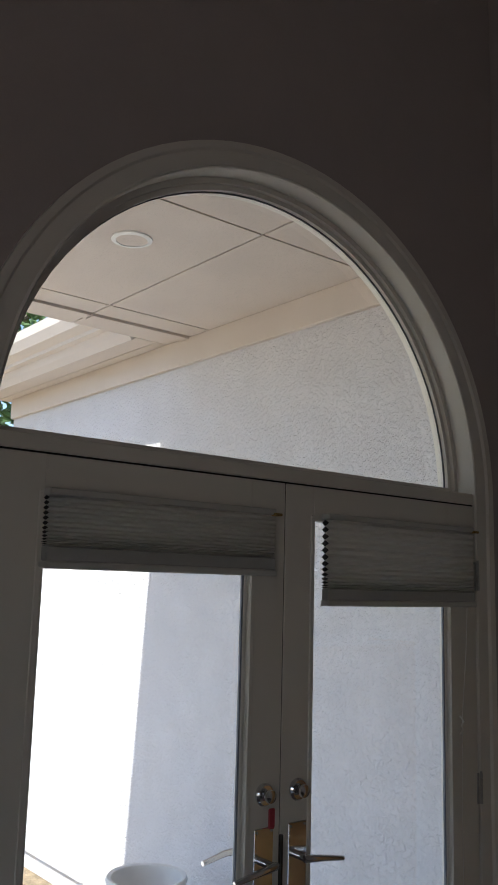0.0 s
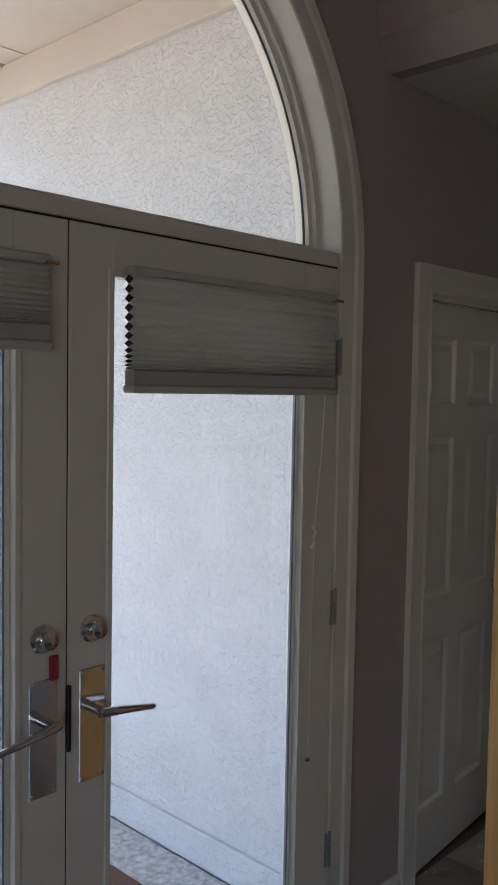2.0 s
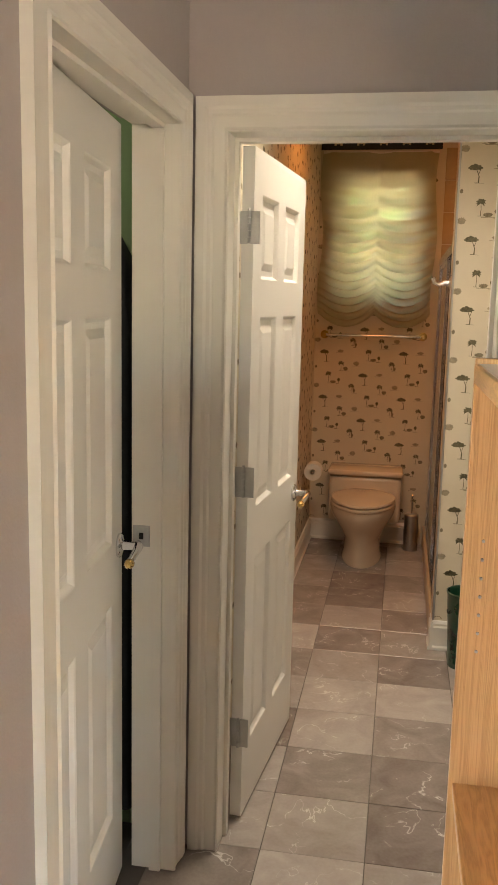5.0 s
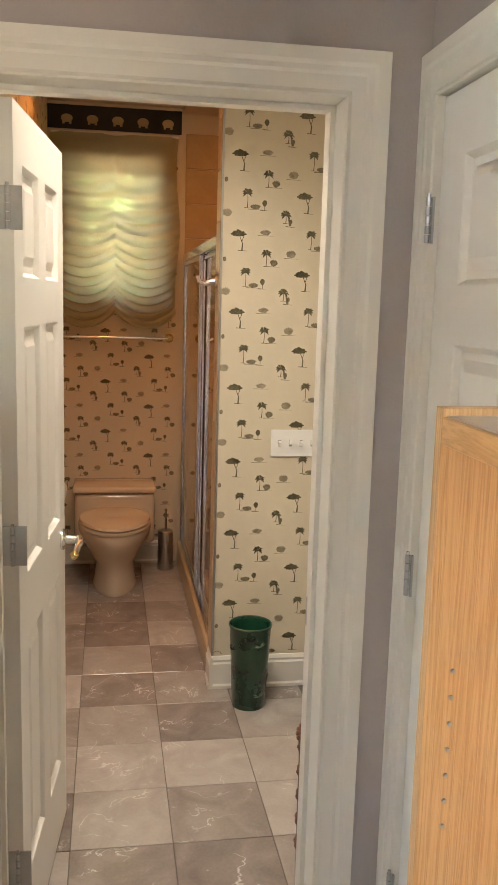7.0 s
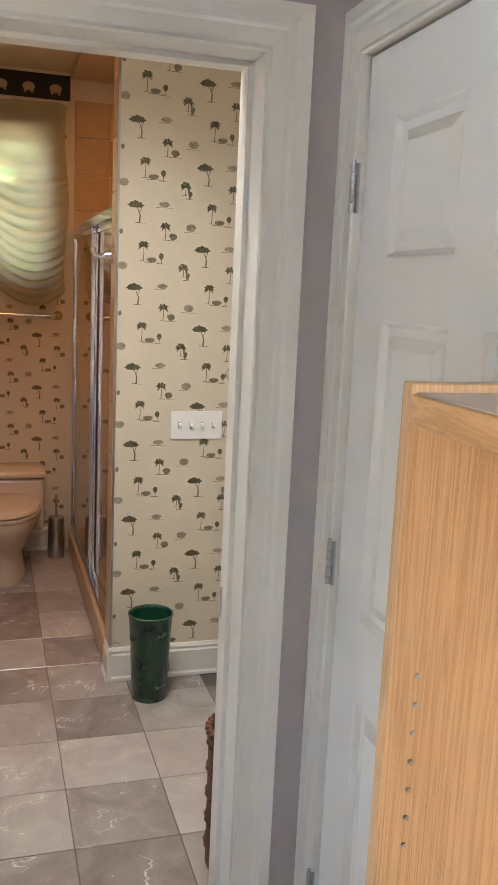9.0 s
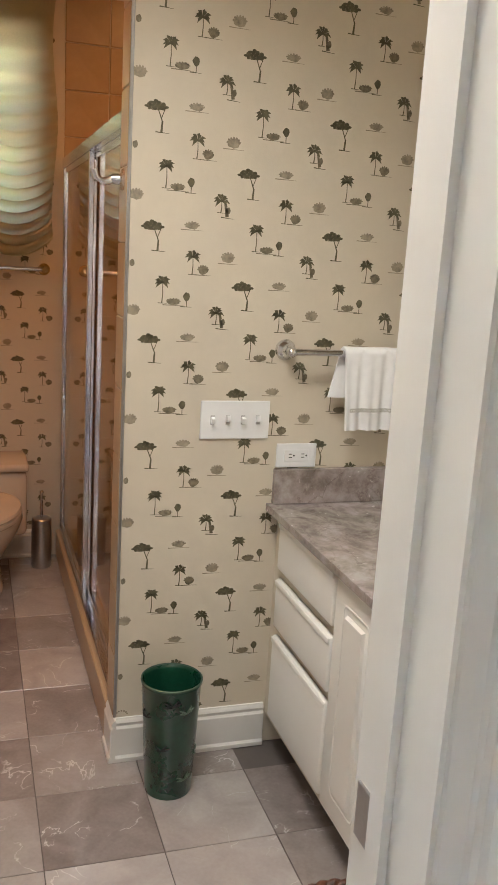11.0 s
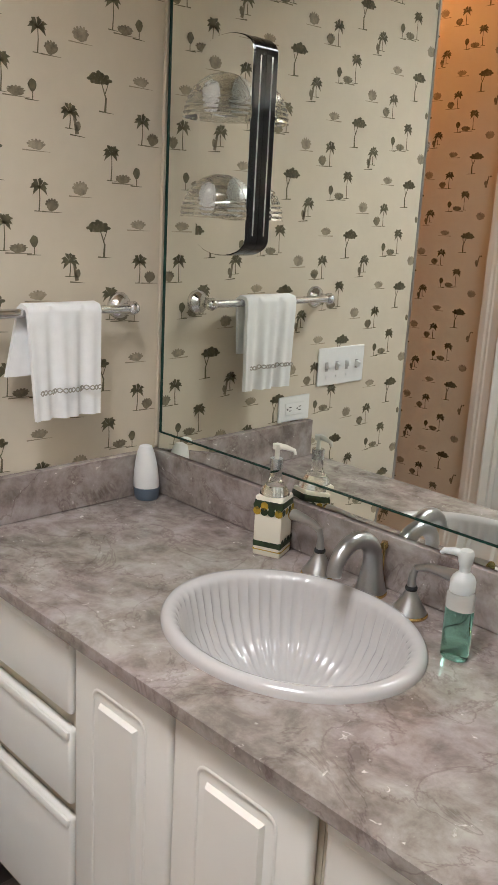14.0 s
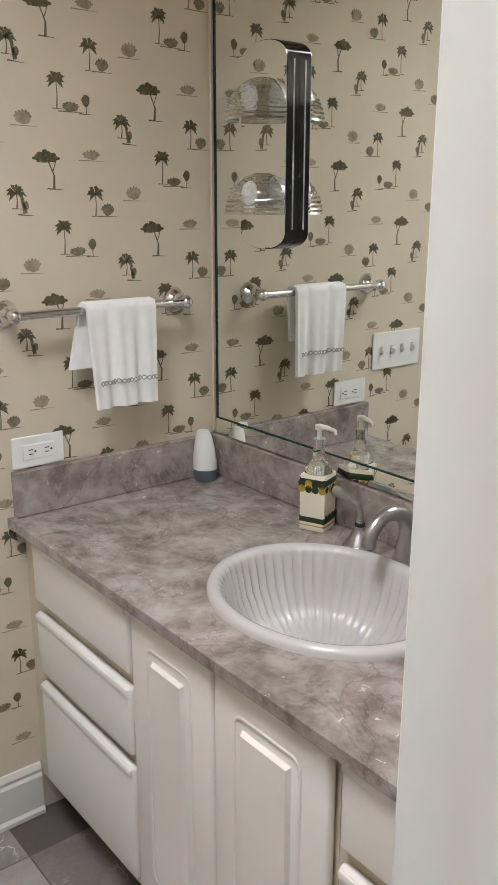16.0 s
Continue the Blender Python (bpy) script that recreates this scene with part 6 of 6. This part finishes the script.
def quad(x0, y0, x1, y1, w0, w1):
    dx, dy = x1 - x0, y1 - y0
    k = math.hypot(dx, dy)
    nx, ny = -dy / k, dx / k
    return [(x0 + nx * w0, y0 + ny * w0), (x0 - nx * w0, y0 - ny * w0), (x1 - nx * w1, y1 - ny * w1), (x1 + nx * w1, y1 + ny * w1)]


def palm(x, y, h, rnd):
    """A little palm: leaning stem, broad drooping fronds, ground stroke."""
    out = [quad(x - 0.001, y, x + 0.001, y + h * 0.5, 0.0016, 0.0012), quad(x + 0.001, y + h * 0.5, x, y + h, 0.0012, 0.0010), blot(x, y + h, 0.0045, 0.0035, 7, rnd)]
    for k in range(9):
        a = radians(-38 + 32 * k + rnd.uniform(-8, 8))
        ln = 0.019 + 0.006 * rnd.random()
        mx, my = x + 0.6 * ln * math.cos(a), y + h + 0.55 * ln * math.sin(a) + 0.003
        ex, ey = x + ln * math.cos(a), y + h + ln * math.sin(a) - 0.003
        w = 0.0036 + 0.001 * rnd.random()
        out += [[(x, y + h - 0.0015), (mx + w * math.sin(a), my - w * math.cos(a)), (ex, ey), (mx - w * math.sin(a), my + w * math.cos(a))]]
    out.append(quad(x - 0.012, y, x + 0.014, y - 0.0008, 0.0011, 0.0004))
    return out


def lump(x, y, w, h, rnd):
    """A plain low bush: a flat uneven mound with flecks at its edge, over a ground line."""
    out = [blot(x, y + h * 0.40, w * 0.40, h * 0.32, 16, rnd)]
    for k in range(7):
        a = radians(10 + 27 * k)
        out.append(blot(x + w * 0.40 * math.cos(a), y + h * (0.42 + 0.32 * math.sin(a)), w * rnd.uniform(0.05, 0.085), h * rnd.uniform(0.06, 0.10), 7, rnd))
    out.append(quad(x - w * 0.66, y + h * 0.04, x + w * 0.68, y + h * 0.01, 0.0014, 0.0004))
    return out


PRINT_RND = random.Random(8)
DARK_PRINT, CROWN_PRINT = [], []
# flat-topped tree
CROWN_PRINT.append(blot(-0.004, 0.012, 0.030, 0.011, 16, PRINT_RND))
for k in range(22):
    a = k * 2.4
    q = math.sqrt((k + 0.5) / 22)
    DARK_PRINT.append(blot(-0.004 + 0.029 * q * math.cos(a), 0.014 + 0.011 * q * math.sin(a) - 0.006 * (q * math.cos(a)) ** 2, PRINT_RND.uniform(0.004, 0.0062), PRINT_RND.uniform(0.003, 0.0044), 7, PRINT_RND))
DARK_PRINT += [quad(0.012, -0.053, 0.014, -0.024, 0.0030, 0.0022), quad(0.013, -0.024, 0.001, 0.006, 0.0018, 0.0012), quad(0.012, -0.016, 0.021, 0.008, 0.0012, 0.0009), quad(-0.004, -0.053, 0.034, -0.055, 0.0016, 0.0004)]
# palm with a lump beside it, low clump with palm, spiky palm, pale lumps
DARK_PRINT += palm(0.112, -0.112, 0.048, PRINT_RND)
DARK_PRINT += palm(0.030, 0.112, 0.056, PRINT_RND)
DARK_PRINT += [blot(0.099, 0.132, 0.010, 0.012, 10, PRINT_RND), quad(0.099, 0.104, 0.099, 0.125, 0.0011, 0.0011), quad(0.082, 0.104, 0.114, 0.103, 0.0014, 0.0004)]
DARK_PRINT += palm(0.186, 0.058, 0.032, PRINT_RND)
MID_EXTRA = [quad(0.204, 0.048, 0.194, 0.092, 0.0050, 0.0018), blot(0.206, 0.064, 0.007, 0.010, 10, PRINT_RND)]
DARK_PRINT += [quad(0.186, 0.046, 0.224, 0.043, 0.0015, 0.0004)]
MID_PRINT = CROWN_PRINT + MID_EXTRA + lump(0.142, -0.114, 0.036, 0.036, PRINT_RND) + lump(0.062, 0.106, 0.046, 0.026, PRINT_RND)
PALE_PRINT = lump(0.106, 0.006, 0.048, 0.030, PRINT_RND) + lump(0.212, -0.080, 0.044, 0.042, PRINT_RND)
M_INK1 = mat("mid_sepia_print", (0.30, 0.25, 0.16), 0.6, vary=0.3, scale=90)


def wallpaper_print(origin, ux, normal, u0, u1, z0, z1, skip=()):
    """Printed motifs in a half-drop repeat on a wall. u runs along ux from the origin; each tree sits every 0.262 m."""
    ux, normal, origin = Vector(ux), Vector(normal), Vector(origin)
    for material, shapes in ((M_INK, DARK_PRINT), (M_INK1, MID_PRINT), (M_INK2, PALE_PRINT)):
        vs, fs = [], []
        for c in range(int(u0 / 0.262) - 2, int(u1 / 0.262) + 2):
            for r in range(-1, 11):
                bu, bz = 0.262 * c, 0.057 + 0.305 * r - (0.1525 if c % 2 else 0)
                lift = 0.0006 if material == M_INK else 0.0004
                for s in shapes:
                    pts = [(bu + u, bz + v) for u, v in s]
                    if min(p[0] for p in pts) < u0 or max(p[0] for p in pts) > u1 or min(p[1] for p in pts) < z0 or max(p[1] for p in pts) > z1:
                        continue
                    if any(a < pts[0][0] < b and c_ < pts[0][1] < d for a, b, c_, d in skip):
                        continue
                    k = len(vs)
                    vs += [origin + ux * u + Vector((0, 0, z)) + normal * lift for u, z in pts]
                    fs.append(tuple(range(k, k + len(pts))))
        me = bpy.data.meshes.new("wallpaper_print")
        me.from_pydata(vs, [], fs)
        me.materials.append(material)
        tagged(new("wallpaper_print", me), "small sepia trees and blots printed on cream wallpaper", "wall print", "", "stuff")


wallpaper_print((WX, 1.163, 0), (0, -1, 0), (-1, 0, 0), -0.068, 0.955, 0.145, TOP - 0.01)
wallpaper_print((FX, 1.95, 0), (0, -1, 0), (-1, 0, 0), -0.068, 0.69, 0.145, 2.585, skip=((0.075, 0.56, 1.6, 2.42),))
wallpaper_print((4.2, NW, 0), (1, 0, 0), (0, -1, 0), 0.07, 3.33, 0.145, TOP - 0.01, skip=((0.72, 1.76, 0, 2.17),))
wallpaper_print((5.70, MY, 0), (-1, 0, 0), (0, 1, 0), -0.02, 1.45, 2.36, TOP - 0.01)
wallpaper_print((4.156, 0.3, 0), (0, 1, 0), (1, 0, 0), -0.09, 0.81, 0.145, TOP - 0.01)

# ---- floor tiles ----
P = 0.3085
tile = mesh_of("floor_tile", B(-P / 2 + 0.0012, P / 2 - 0.0012, -P / 2 + 0.0012, P / 2 - 0.0012, -0.009, 0.0, 0.0012), M_TILE)
TX, TY = 4.66, 1.475
floor_ob = bpy.data.objects["floor"]


def cut_tile(x0, x1, y0, y1):
    return mesh_of("floor_tile", B(x0, x1, y0, y1, -0.009, 0.0, 0.0012), M_TILE)


rnd = random.Random(21)
for i in range(-9, 10):
    for j in range(-5, 3):
        cx, cy = TX + P * (i + 0.5), TY + P * (j + 0.5)
        x0, x1, y0, y1 = cx - P / 2, cx + P / 2, cy - P / 2, cy + P / 2
        if x0 > FX or y0 > NW or y1 < MY or (x1 > WX + 0.05 and y1 < 1.1):
            continue
        o = new("tile", tile)
        o.location = (cx, cy, rnd.uniform(-0.0004, 0.0004))
        o.rotation_euler = (rnd.uniform(-0.002, 0.002), rnd.uniform(-0.002, 0.002), rnd.choice((0, math.pi / 2, math.pi, -math.pi / 2)))
        o.parent = floor_ob
bm = bmesh.new()
vs, fs = [], []
for i in range(-25, -9):
    for j in range(-16, 3):
        x0, y0 = TX + P * i, TY + P * j
        if y0 > NW or x0 < -2.75 or y0 < -3.1:
            continue
        k = len(vs)
        vs += [(x0 + 0.0012, y0 + 0.0012, 0), (x0 + P - 0.0012, y0 + 0.0012, 0), (x0 + P - 0.0012, y0 + P - 0.0012, 0), (x0 + 0.0012, y0 + P - 0.0012, 0)]
        fs.append((k, k + 1, k + 2, k + 3))
bm.free()
me = bpy.data.meshes.new("foyer_tiles")
me.from_pydata(vs, [], fs)
me.materials.append(M_TILE)
ft = new("foyer_tiles", me)
ft.parent = floor_ob
tagged(ft, "grey-pink marble floor tiles in the foyer", kind="stuff")
